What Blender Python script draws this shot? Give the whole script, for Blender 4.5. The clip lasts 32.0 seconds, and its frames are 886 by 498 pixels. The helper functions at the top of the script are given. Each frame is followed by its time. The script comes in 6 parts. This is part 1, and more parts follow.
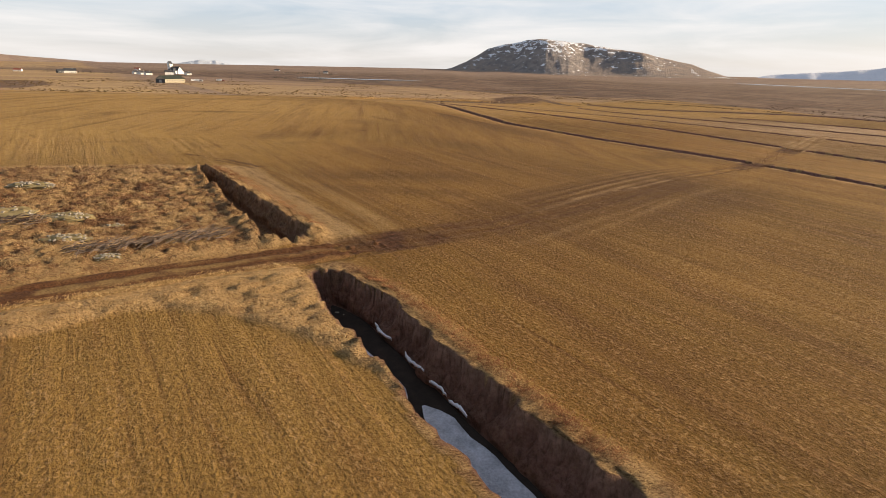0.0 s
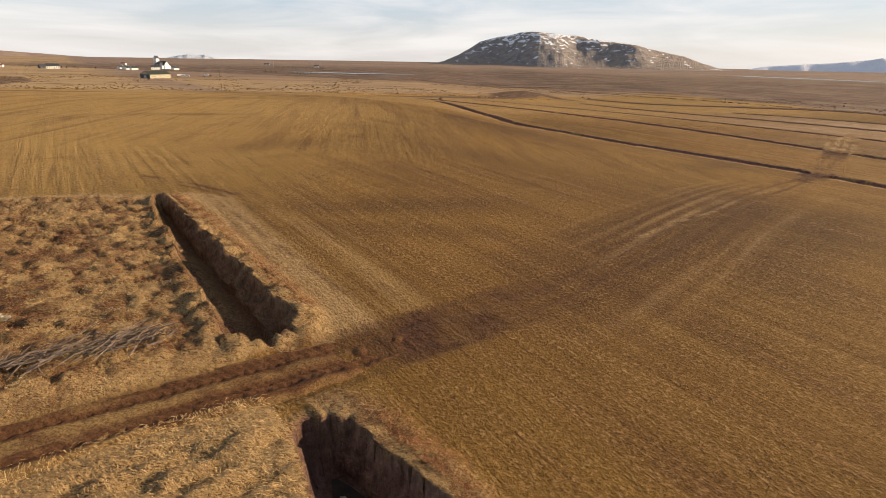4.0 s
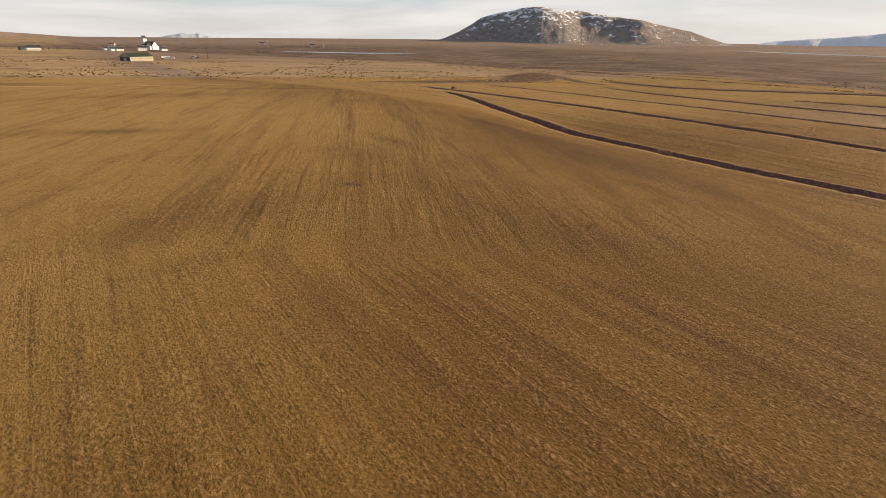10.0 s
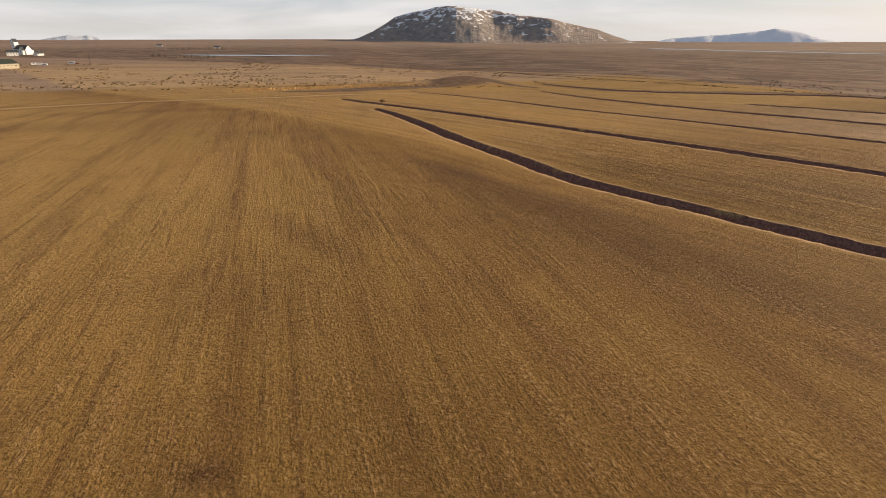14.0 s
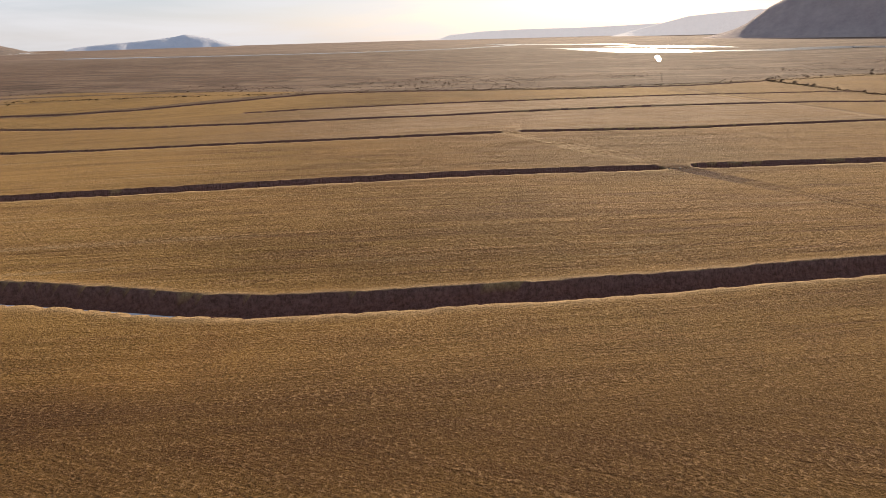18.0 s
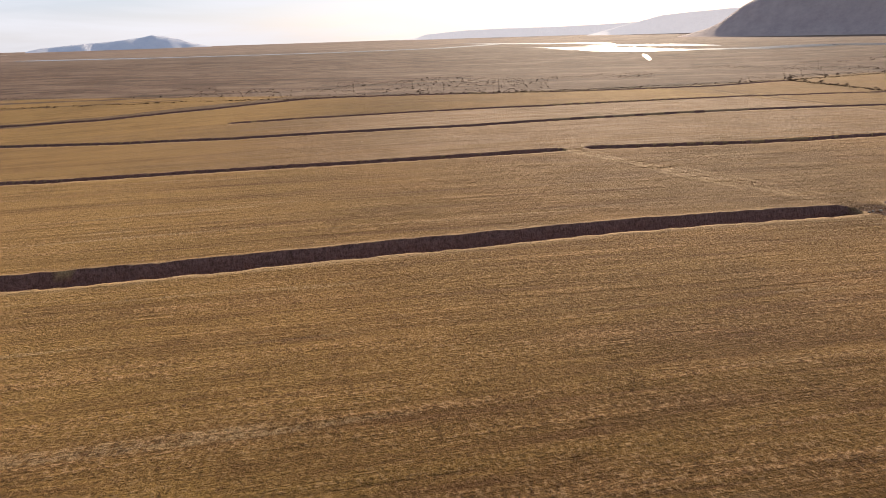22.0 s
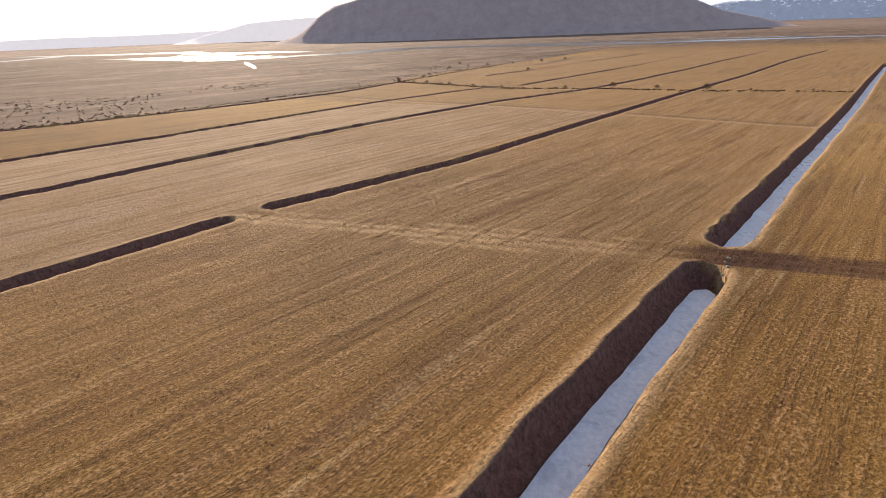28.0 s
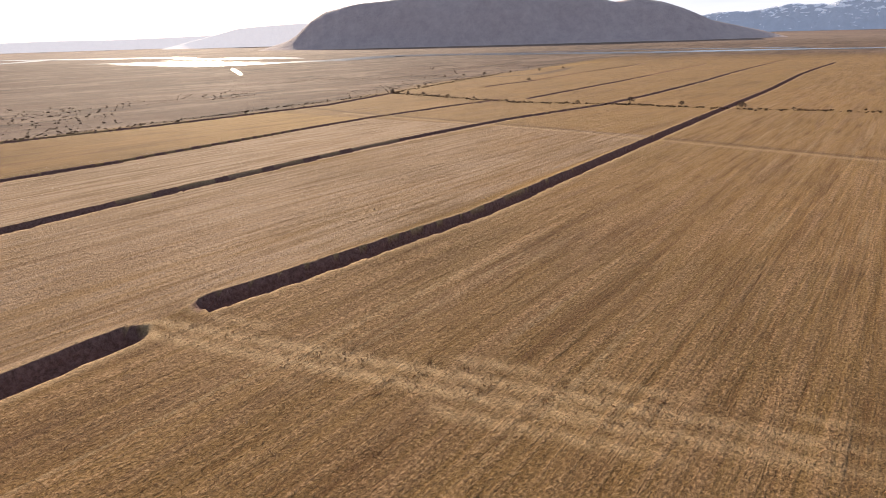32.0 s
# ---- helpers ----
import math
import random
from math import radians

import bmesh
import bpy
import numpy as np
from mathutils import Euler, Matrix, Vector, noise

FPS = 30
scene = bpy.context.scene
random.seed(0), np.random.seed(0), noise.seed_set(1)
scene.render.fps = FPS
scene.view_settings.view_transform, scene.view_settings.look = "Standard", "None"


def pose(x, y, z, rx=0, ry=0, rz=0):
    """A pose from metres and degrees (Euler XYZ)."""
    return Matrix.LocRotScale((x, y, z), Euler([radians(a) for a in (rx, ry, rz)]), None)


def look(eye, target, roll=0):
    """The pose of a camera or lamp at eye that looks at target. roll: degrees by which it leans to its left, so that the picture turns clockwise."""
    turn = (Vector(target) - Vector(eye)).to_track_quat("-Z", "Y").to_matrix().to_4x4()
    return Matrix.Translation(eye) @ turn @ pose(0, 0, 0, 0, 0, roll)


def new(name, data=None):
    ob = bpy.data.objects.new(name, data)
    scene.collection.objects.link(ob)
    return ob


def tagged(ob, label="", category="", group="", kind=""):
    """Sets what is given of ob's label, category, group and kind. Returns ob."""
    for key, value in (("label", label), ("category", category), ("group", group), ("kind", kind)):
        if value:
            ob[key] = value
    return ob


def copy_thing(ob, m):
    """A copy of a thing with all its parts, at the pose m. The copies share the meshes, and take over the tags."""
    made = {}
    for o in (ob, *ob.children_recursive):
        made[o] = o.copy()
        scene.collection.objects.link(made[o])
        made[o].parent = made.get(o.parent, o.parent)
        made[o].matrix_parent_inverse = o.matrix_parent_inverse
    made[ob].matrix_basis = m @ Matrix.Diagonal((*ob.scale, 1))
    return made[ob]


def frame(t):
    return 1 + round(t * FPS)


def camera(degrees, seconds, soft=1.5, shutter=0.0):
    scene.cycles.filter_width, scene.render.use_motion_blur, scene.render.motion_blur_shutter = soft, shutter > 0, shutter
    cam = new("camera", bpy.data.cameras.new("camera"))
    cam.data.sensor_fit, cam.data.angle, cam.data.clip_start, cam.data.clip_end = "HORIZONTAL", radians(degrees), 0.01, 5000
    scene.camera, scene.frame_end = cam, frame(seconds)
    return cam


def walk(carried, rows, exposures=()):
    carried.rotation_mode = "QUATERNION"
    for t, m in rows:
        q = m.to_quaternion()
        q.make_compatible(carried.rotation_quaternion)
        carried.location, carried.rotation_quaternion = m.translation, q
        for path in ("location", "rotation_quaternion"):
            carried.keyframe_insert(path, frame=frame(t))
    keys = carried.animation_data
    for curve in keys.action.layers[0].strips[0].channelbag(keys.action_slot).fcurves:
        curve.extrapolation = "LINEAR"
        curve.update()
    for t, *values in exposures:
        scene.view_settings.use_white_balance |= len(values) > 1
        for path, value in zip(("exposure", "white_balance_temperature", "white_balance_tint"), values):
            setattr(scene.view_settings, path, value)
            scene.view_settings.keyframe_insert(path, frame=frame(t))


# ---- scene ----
cam = camera(79.1, 32.0, soft=0.9)
PATH = [
    (0, (-0.539, 2.524, 14.471), (-0.582, 4.418, 13.831), 1.2),
    (0.5, (-0.932, 3.839, 14.51), (-0.969, 5.732, 13.867), 1.1),
    (1, (-1.336, 5.347, 14.554), (-1.366, 7.24, 13.909), 1.1),
    (1.5, (-1.819, 7.042, 14.601), (-1.844, 8.934, 13.953), 1.1),
    (2, (-2.374, 9.058, 14.698), (-2.396, 10.949, 14.047), 1.0),
    (2.5, (-2.88, 11.215, 14.741), (-2.903, 13.104, 14.087), 1.0),
    (3, (-3.393, 13.56, 14.838), (-3.414, 15.449, 14.182), 1.0),
    (3.5, (-3.923, 16.029, 14.889), (-3.941, 17.917, 14.231), 1.0),
    (5.5, (-6.172, 28.547, 15.333), (-6.189, 30.432, 14.665), 0.8),
    (6, (-6.743, 31.957, 15.447), (-6.76, 33.842, 14.779), 0.8),
    (6.5, (-7.313, 35.446, 15.594), (-7.332, 37.331, 14.925), 0.7),
    (7, (-7.79, 38.653, 15.652), (-7.807, 40.525, 14.947), 0.7),
    (7.5, (-8.316, 42.407, 15.83), (-8.334, 44.27, 15.104), 0.6),
    (8, (-8.779, 46.074, 15.989), (-8.801, 47.938, 15.263), 0.5),
    (8.5, (-9.231, 49.956, 16.218), (-9.254, 51.819, 15.491), 0.5),
    (9, (-9.749, 53.866, 16.343), (-9.772, 55.728, 15.614), 0.5),
    (9.5, (-10.194, 58.409, 16.451), (-10.216, 60.27, 15.721), 0.5),
    (10, (-10.752, 63.021, 16.565), (-10.771, 64.882, 15.833), 0.5),
    (10.5, (-11.271, 67.698, 16.672), (-11.286, 69.559, 15.938), 0.4),
    (11, (-11.81, 72.33, 16.769), (-11.825, 74.19, 16.035), 0.4),
    (11.5, (-12.371, 77.195, 16.906), (-12.369, 79.055, 16.171), 0.3),
    (12, (-12.823, 82.189, 17.014), (-12.805, 84.048, 16.277), 0.3),
    (12.5, (-13.42, 87.529, 17.159), (-13.324, 89.387, 16.423), 0.2),
    (13, (-13.865, 92.77, 17.241), (-13.722, 94.625, 16.506), 0.2),
    (13.5, (-14.204, 98.28, 17.424), (-14.004, 100.13, 16.69), 0.1),
    (15.5, (-14.577, 119.936, 18.069), (-14.258, 121.77, 17.338), -0.1),
    (16, (-14.267, 125.039, 18.078), (-13.885, 126.86, 17.347), -0.2),
    (16.5, (-13.815, 130.428, 18.152), (-13.094, 132.144, 17.422), -0.7),
    (17, (-13.18, 135.69, 18.071), (-12.081, 137.192, 17.34), -1.1),
    (17.5, (-12.235, 140.94, 17.971), (-10.798, 142.123, 17.239), -1.5),
    (18, (-10.721, 145.745, 17.835), (-9.089, 146.634, 17.098), -1.6),
    (18.5, (-9.067, 150.425, 17.721), (-7.376, 151.199, 16.983), -1.6),
    (19, (-7.125, 154.37, 17.641), (-5.443, 155.163, 16.903), -1.6),
    (19.5, (-4.794, 158.117, 17.541), (-3.121, 158.928, 16.805), -1.7),
    (20, (-2.302, 161.561, 17.434), (-0.632, 162.377, 16.696), -1.6),
    (20.5, (0.418, 165.0, 17.343), (2.084, 165.825, 16.605), -1.7),
    (21, (3.205, 168.322, 17.275), (4.867, 169.154, 16.537), -1.7),
    (21.5, (6.204, 171.539, 17.25), (7.861, 172.381, 16.512), -1.7),
    (22, (9.283, 174.477, 17.194), (10.952, 175.292, 16.454), -1.8),
    (22.5, (12.59, 177.417, 17.097), (14.342, 178.03, 16.351), -2.0),
    (23, (15.922, 180.15, 16.992), (17.739, 180.513, 16.24), -2.0),
    (23.5, (19.533, 182.66, 16.894), (21.382, 182.719, 16.136), -2.1),
    (24, (23.241, 184.714, 16.793), (25.077, 184.508, 16.028), -2.0),
    (24.5, (26.922, 186.426, 16.68), (28.708, 185.961, 15.908), -2.1),
    (25, (30.569, 187.671, 16.551), (32.351, 187.192, 15.78), -2.2),
    (25.5, (34.141, 188.295, 16.418), (35.931, 187.844, 15.649), -2.3),
    (27.5, (48.512, 189.249, 15.868), (50.314, 188.831, 15.108), -2.2),
    (28, (52.058, 189.049, 15.86), (53.861, 188.632, 15.103), -2.2),
    (28.5, (55.474, 188.782, 15.853), (57.278, 188.364, 15.098), -2.1),
    (29, (59.085, 188.514, 15.842), (60.89, 188.094, 15.091), -2.0),
    (29.5, (62.587, 188.144, 15.836), (64.392, 187.719, 15.086), -1.9),
    (30, (66.176, 187.714, 15.854), (67.982, 187.286, 15.108), -1.9),
    (30.5, (69.549, 187.268, 15.894), (71.353, 186.834, 15.149), -1.9),
    (31, (73.017, 186.782, 15.939), (74.822, 186.342, 15.198), -1.8),
    (31.5, (76.562, 186.311, 15.99), (78.366, 185.866, 15.252), -1.7),
    (32, (80.144, 185.836, 16.025), (81.947, 185.382, 15.289), -1.6),
]
walk(cam, [(t, look(eye, target, roll)) for t, eye, target, roll in PATH],
     exposures=[(0, 0.62, 7050, 12), (7, 0.60, 7100, 12), (9, 0.52, 7100, 12), (13, 0.45, 7050, 12), (16, 0.36, 6850, 13), (17, 0.34, 6700, 13), (18, 0.42, 6600, 13), (20, 0.53, 6450, 14), (25, 0.61, 6300, 15), (28, 0.72, 6250, 15), (32, 0.76, 6200, 15)])

# ---- light: low morning sun, thin high cloud ----
SUN_AZ, SUN_EL = radians(82), radians(17)
to_sun = Vector((math.sin(SUN_AZ) * math.cos(SUN_EL), math.cos(SUN_AZ) * math.cos(SUN_EL), math.sin(SUN_EL)))
sun = new("sun", bpy.data.lights.new("sun", "SUN"))
sun.data.energy, sun.data.angle, sun.data.color = 5.0, radians(0.6), (1.0, 0.81, 0.58)
sun.matrix_world = look(to_sun * 200, (0, 0, 0))

sky_world = bpy.data.worlds.new("sky")
scene.world = sky_world
sky_world.use_nodes = True
wt = sky_world.node_tree
wt.nodes.clear()
sky = wt.nodes.new("ShaderNodeTexSky")
sky.sky_type, sky.sun_disc = "NISHITA", False
sky.sun_elevation, sky.sun_rotation = SUN_EL, SUN_AZ
sky.air_density, sky.dust_density, sky.ozone_density = 1.0, 1.6, 1.0


def wnode(kind, **links):
    n = wt.nodes.new(kind)
    for k, v in links.items():
        if isinstance(v, bpy.types.NodeSocket):
            wt.links.new(v, n.inputs[k])
        else:
            n.inputs[k].default_value = v
    return n


coord = wt.nodes.new("ShaderNodeTexCoord")
stretch = wnode("ShaderNodeMapping", Vector=coord.outputs["Generated"], Scale=(1.9, 1.2, 15.0), Rotation=(0.06, 0.10, 0.4))
streaks = wnode("ShaderNodeTexNoise", Vector=stretch.outputs[0], Scale=1.7, Detail=7.0, Roughness=0.55, Distortion=0.4)
ramp = wt.nodes.new("ShaderNodeValToRGB")
ramp.color_ramp.elements[0].position, ramp.color_ramp.elements[1].position = 0.38, 0.66
wt.links.new(streaks.outputs[0], ramp.inputs[0])
fac = wnode("ShaderNodeMath")
fac.operation = "MULTIPLY"
wt.links.new(ramp.outputs[0], fac.inputs[0])
fac.inputs[1].default_value = 0.62
low = wt.nodes.new("ShaderNodeSeparateXYZ")
wt.links.new(coord.outputs["Generated"], low.inputs[0])


def by_height(z0, z1, a, b):
    n = wt.nodes.new("ShaderNodeMapRange")
    wt.links.new(low.outputs[2], n.inputs[0])
    for i, v in ((1, z0), (2, z1), (3, a), (4, b)):
        n.inputs[i].default_value = v
    return n.outputs[0]


def blend(f, a, b):
    n = wt.nodes.new("ShaderNodeMix")
    n.data_type = "RGBA"
    for i, v in ((0, f), (6, a), (7, b)):
        if isinstance(v, bpy.types.NodeSocket):
            wt.links.new(v, n.inputs[i])
        else:
            n.inputs[i].default_value = v
    return n.outputs[2]


# milky near the horizon, pale blue above it, streaks of cirrus over both
haze = blend(by_height(0.015, 0.10, 0.0, 1.0), (8.4, 8.6, 9.0, 1), (5.6, 7.3, 9.6, 1))
veil = blend(by_height(0.02, 0.5, 0.72, 0.14), sky.outputs[0], haze)
wt.links.new(by_height(0.1, 0.6, 0.72, 0.2), fac.inputs[1])
clouds = blend(fac.outputs[0], veil, (8.8, 8.9, 9.2, 1))
bg = wnode("ShaderNodeBackground", Color=clouds, Strength=0.072)
out = wt.nodes.new("ShaderNodeOutputWorld")
wt.links.new(bg.outputs[0], out.inputs[0])

# ---- materials ----


class Mat:
    """A node material with short helpers."""

    def __init__(self, name, rough=0.9, metal=0.0):
        self.m = bpy.data.materials.new(name)
        self.m.use_nodes = True
        self.t = self.m.node_tree
        self.b = self.t.nodes["Principled BSDF"]
        self.b.inputs["Roughness"].default_value = rough
        self.b.inputs["Metallic"].default_value = metal
        self.b.inputs["Specular IOR Level"].default_value = 0.25
        self.co = self.t.nodes.new("ShaderNodeTexCoord")

    def n(self, kind, **ins):
        n = self.t.nodes.new(kind)
        for k, v in ins.items():
            self.put(n.inputs[k], v)
        return n

    def put(self, socket, v):
        if isinstance(v, bpy.types.NodeSocket):
            self.t.links.new(v, socket)
        else:
            socket.default_value = v

    def map(self, scale=(1, 1, 1), rot=0.0, space="Object"):
        return self.n("ShaderNodeMapping", Vector=self.co.outputs[space], Scale=scale, Rotation=(0, 0, rot)).outputs[0]

    def noise(self, scale, vec=None, detail=5.0, rough=0.6, dist=0.0):
        n = self.n("ShaderNodeTexNoise", Scale=scale, Detail=detail, Roughness=rough, Distortion=dist)
        self.t.links.new(vec or self.co.outputs["Object"], n.inputs["Vector"])
        return n.outputs[0]

    def ramp(self, v, lo, hi, a=0.0, b=1.0):
        n = self.n("ShaderNodeMapRange")
        n.clamp = True
        for i, x in enumerate((v, lo, hi, a, b)):
            self.put(n.inputs[i], x)
        return n.outputs[0]

    def math(self, op, a, b=0.0):
        n = self.n("ShaderNodeMath")
        n.operation = op
        self.put(n.inputs[0], a)
        self.put(n.inputs[1], b)
        return n.outputs[0]

    def mix(self, f, a, b):
        n = self.n("ShaderNodeMix")
        n.data_type = "RGBA"
        self.put(n.inputs[0], f)
        for i, c in ((6, a), (7, b)):
            self.put(n.inputs[i], (*c, 1) if isinstance(c, tuple) else c)
        return n.outputs[2]

    def attr(self, name):
        n = self.n("ShaderNodeAttribute")
        n.attribute_name = name
        return n.outputs["Fac"]

    def base(self, c):
        self.put(self.b.inputs["Base Color"], (*c, 1) if isinstance(c, tuple) else c)
        return self

    def bump(self, h, strength=0.4, distance=0.05):
        n = self.n("ShaderNodeBump", Strength=strength, Distance=distance, Height=h)
        self.t.links.new(n.outputs[0], self.b.inputs["Normal"])
        return self


def plain(name, a, b, scale=3.0, rough=0.8, bump=0.15, metal=0.0, dist=0.02):
    """Two tones of one surface, mottled at two scales."""
    m = Mat(name, rough, metal)
    big, fine = m.noise(scale), m.noise(scale * 9, detail=3.0)
    m.base(m.mix(m.ramp(m.math("ADD", big, m.math("MULTIPLY", fine, 0.5)), 0.5, 1.0), a, b)).bump(fine, bump, dist)
    return m.m


GRID_TURN = math.atan2(0.58, 0.815)   # the ditches and the mown lines run square to this heading


def field_material():
    m = Mat("dry_field", 0.97)
    m.b.inputs["Specular IOR Level"].default_value = 0.15
    along = m.map((1, 1, 1), 0)
    turned = m.n("ShaderNodeVectorRotate", Vector=m.co.outputs["Object"], Angle=-GRID_TURN)
    turned.rotation_type = "Z_AXIS"
    west = m.n("ShaderNodeVectorRotate", Vector=m.co.outputs["Object"], Angle=radians(-9.0))
    west.rotation_type = "Z_AXIS"
    bent = m.attr("west")

    def lane(across, down, rough, dist, detail=4.0):
        a, b = (m.noise(1.0, m.n("ShaderNodeMapping", Vector=v.outputs[0], Scale=(across, down, 0.2)).outputs[0], detail, rough, dist) for v in (turned, west))
        n = m.n("ShaderNodeMix")
        m.put(n.inputs[0], bent)
        m.put(n.inputs[2], a)
        m.put(n.inputs[3], b)
        return n.outputs[0]

    lanes, lanes_fine, lines = lane(0.22, 0.016, 0.6, 0.9), lane(1.3, 0.06, 0.65, 0.4), lane(0.55, 0.022, 0.5, 0.1, 2.0)
    big = m.noise(0.022, None, 4.0, 0.55, 0.6)
    mid = m.noise(0.16, None, 5.0, 0.6, 0.4)
    stub = m.noise(2.2, None, 6.0, 0.72)
    lumps = lane(6.5, 4.6, 0.62, 0.3, 3.0)
    rows = lane(0.85, 0.035, 0.68, 0.12, 4.0)
    drilled = m.ramp(m.attr("east"), 0.0, 1.0, 0.22, 0.78)
    fine = m.noise(8.0, None, 4.0, 0.7)
    olive, ochre, brown, straw = (0.152, 0.085, 0.018), (0.225, 0.117, 0.028), (0.093, 0.038, 0.015), (0.35, 0.190, 0.074)
    c = m.mix(m.ramp(big, 0.35, 0.65), olive, ochre)
    c = m.mix(m.math("MULTIPLY", m.attr("ochre"), 0.8), c, (0.47, 0.29, 0.095))
    c = m.mix(m.ramp(lanes, 0.48, 0.70, 0.0, 0.5), c, brown)
    c = m.mix(m.ramp(lanes, 0.46, 0.30, 0.0, 0.38), c, (0.30, 0.172, 0.05))
    c = m.mix(m.ramp(mid, 0.52, 0.74, 0.0, 0.3), c, brown)
    c = m.mix(m.math("MULTIPLY", m.math("MULTIPLY", m.ramp(lines, 0.62, 0.68, 0.0, 0.55), m.attr("east")), m.ramp(stub, 0.40, 0.55)), c, (0.45, 0.32, 0.17))
    c = m.mix(m.ramp(lanes_fine, 0.55, 0.75, 0.0, 0.38), c, straw)
    c = m.mix(m.ramp(lanes_fine, 0.43, 0.28, 0.0, 0.62), c, brown)
    c = m.mix(m.math("MULTIPLY", m.ramp(rows, 0.53, 0.66, 0.0, 0.6), drilled), c, straw)
    c = m.mix(m.math("MULTIPLY", m.ramp(rows, 0.47, 0.34, 0.0, 0.6), drilled), c, brown)
    c = m.mix(m.math("MULTIPLY", m.attr("dark"), m.ramp(lanes_fine, 0.3, 0.6, 0.6, 1.0)), c, (0.066, 0.029, 0.010))
    c = m.mix(m.math("MULTIPLY", m.attr("straw"), m.ramp(m.math("ADD", m.math("MULTIPLY", lanes_fine, 0.5), m.math("MULTIPLY", rows, 0.6)), 0.44, 0.64, 0.2, 1.0)), c, m.mix(m.attr("straw"), (0.22, 0.137, 0.085), (0.44, 0.31, 0.205)))
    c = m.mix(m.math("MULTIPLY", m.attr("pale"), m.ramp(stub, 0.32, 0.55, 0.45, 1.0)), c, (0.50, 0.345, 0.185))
    fibre = m.noise(1.0, m.n("ShaderNodeMapping", Vector=m.co.outputs["Object"], Scale=(3.0, 12.0, 9.0), Rotation=(0, 0, 0.5)).outputs[0], 4.0, 0.65, 1.6)
    tone = m.math("ADD", m.math("MULTIPLY", m.attr("tone"), 0.55), m.math("ADD", m.math("MULTIPLY", m.noise(0.35, None, 4.0), 0.8), m.math("MULTIPLY", m.attr("pale"), 0.5)))
    rust = m.mix(m.ramp(tone, 0.42, 0.92), (0.150, 0.062, 0.032), (0.54, 0.34, 0.155))
    rust = m.mix(m.ramp(fibre, 0.50, 0.68, 0.0, 0.75), rust, (0.60, 0.42, 0.21))
    rust = m.mix(m.ramp(fibre, 0.49, 0.37, 0.0, 0.85), rust, (0.07, 0.027, 0.013))
    c = m.mix(m.attr("rough"), c, rust)
    moor = m.mix(m.ramp(m.noise(0.012, None, 8.0, 0.7, 0.5), 0.42, 0.62), (0.125, 0.075, 0.056), (0.22, 0.15, 0.11))
    moor = m.mix(m.ramp(m.noise(0.05, None, 6.0, 0.7), 0.52, 0.64, 0, 0.85), moor, (0.055, 0.040, 0.032))
    drift = m.noise(1.0, m.n("ShaderNodeMapping", Vector=turned.outputs[0], Scale=(0.05, 0.009, 0.02)).outputs[0], 6.0, 0.65, 0.4)
    moor = m.mix(m.ramp(drift, 0.50, 0.60, 0, 0.8), moor, (0.062, 0.043, 0.036))
    moor = m.mix(m.ramp(drift, 0.45, 0.36, 0, 0.6), moor, (0.24, 0.165, 0.12))
    c = m.mix(m.attr("moor"), c, moor)
    # far land: paled and greyed to hold distance haze in the colour
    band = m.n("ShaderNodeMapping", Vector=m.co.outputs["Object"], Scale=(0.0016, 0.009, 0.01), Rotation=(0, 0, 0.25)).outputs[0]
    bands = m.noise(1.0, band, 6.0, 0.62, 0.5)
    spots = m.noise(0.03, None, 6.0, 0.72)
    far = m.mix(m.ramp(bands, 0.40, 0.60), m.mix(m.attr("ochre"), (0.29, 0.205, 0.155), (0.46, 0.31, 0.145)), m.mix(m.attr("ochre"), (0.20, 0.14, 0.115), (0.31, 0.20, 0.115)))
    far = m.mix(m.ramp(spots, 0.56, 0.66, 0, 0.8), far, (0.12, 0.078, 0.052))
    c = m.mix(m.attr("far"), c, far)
    c = m.mix(m.math("MULTIPLY", m.attr("heath"), m.ramp(m.noise(0.25, None, 6.0, 0.7), 0.30, 0.55, 0.6, 1.0)), c, m.mix(m.ramp(m.noise(0.09, None, 5.0, 0.7), 0.35, 0.65), (0.060, 0.034, 0.028), (0.125, 0.078, 0.062)))
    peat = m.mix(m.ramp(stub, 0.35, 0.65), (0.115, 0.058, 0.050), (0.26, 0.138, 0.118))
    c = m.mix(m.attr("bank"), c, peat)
    mud = m.mix(m.ramp(stub, 0.35, 0.7), (0.046, 0.020, 0.011), (0.115, 0.054, 0.028))
    c = m.mix(m.attr("mud"), c, mud)
    # short dead stubble: light tips, and shade painted dark into the gaps between lumps
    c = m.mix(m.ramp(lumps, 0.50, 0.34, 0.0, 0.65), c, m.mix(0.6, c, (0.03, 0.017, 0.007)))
    bare = m.math("SUBTRACT", 1.0, m.math("MAXIMUM", m.attr("bank"), m.attr("mud")))
    tips = m.math("MULTIPLY", m.math("MULTIPLY", m.ramp(fine, 0.50, 0.68, 0.0, 0.6), m.ramp(lumps, 0.47, 0.62)), bare)
    c = m.mix(tips, c, (0.42, 0.27, 0.11))
    # clods: lit tops and shaded hollows put into colour and bump alike
    clod = lane(4.6, 3.4, 0.6, 0.25, 3.0)
    bands = m.ramp(rows, 0.40, 0.62, 0.25, 1.0)
    clods = m.math("MULTIPLY", bands, m.ramp(m.math("ADD", m.attr("east"), m.attr("straw")), 0.0, 1.0, 0.55, 0.85))
    c = m.mix(m.math("MULTIPLY", m.math("MULTIPLY", m.ramp(clod, 0.535, 0.60, 0.0, 0.6), clods), bare), c, (0.46, 0.29, 0.15))
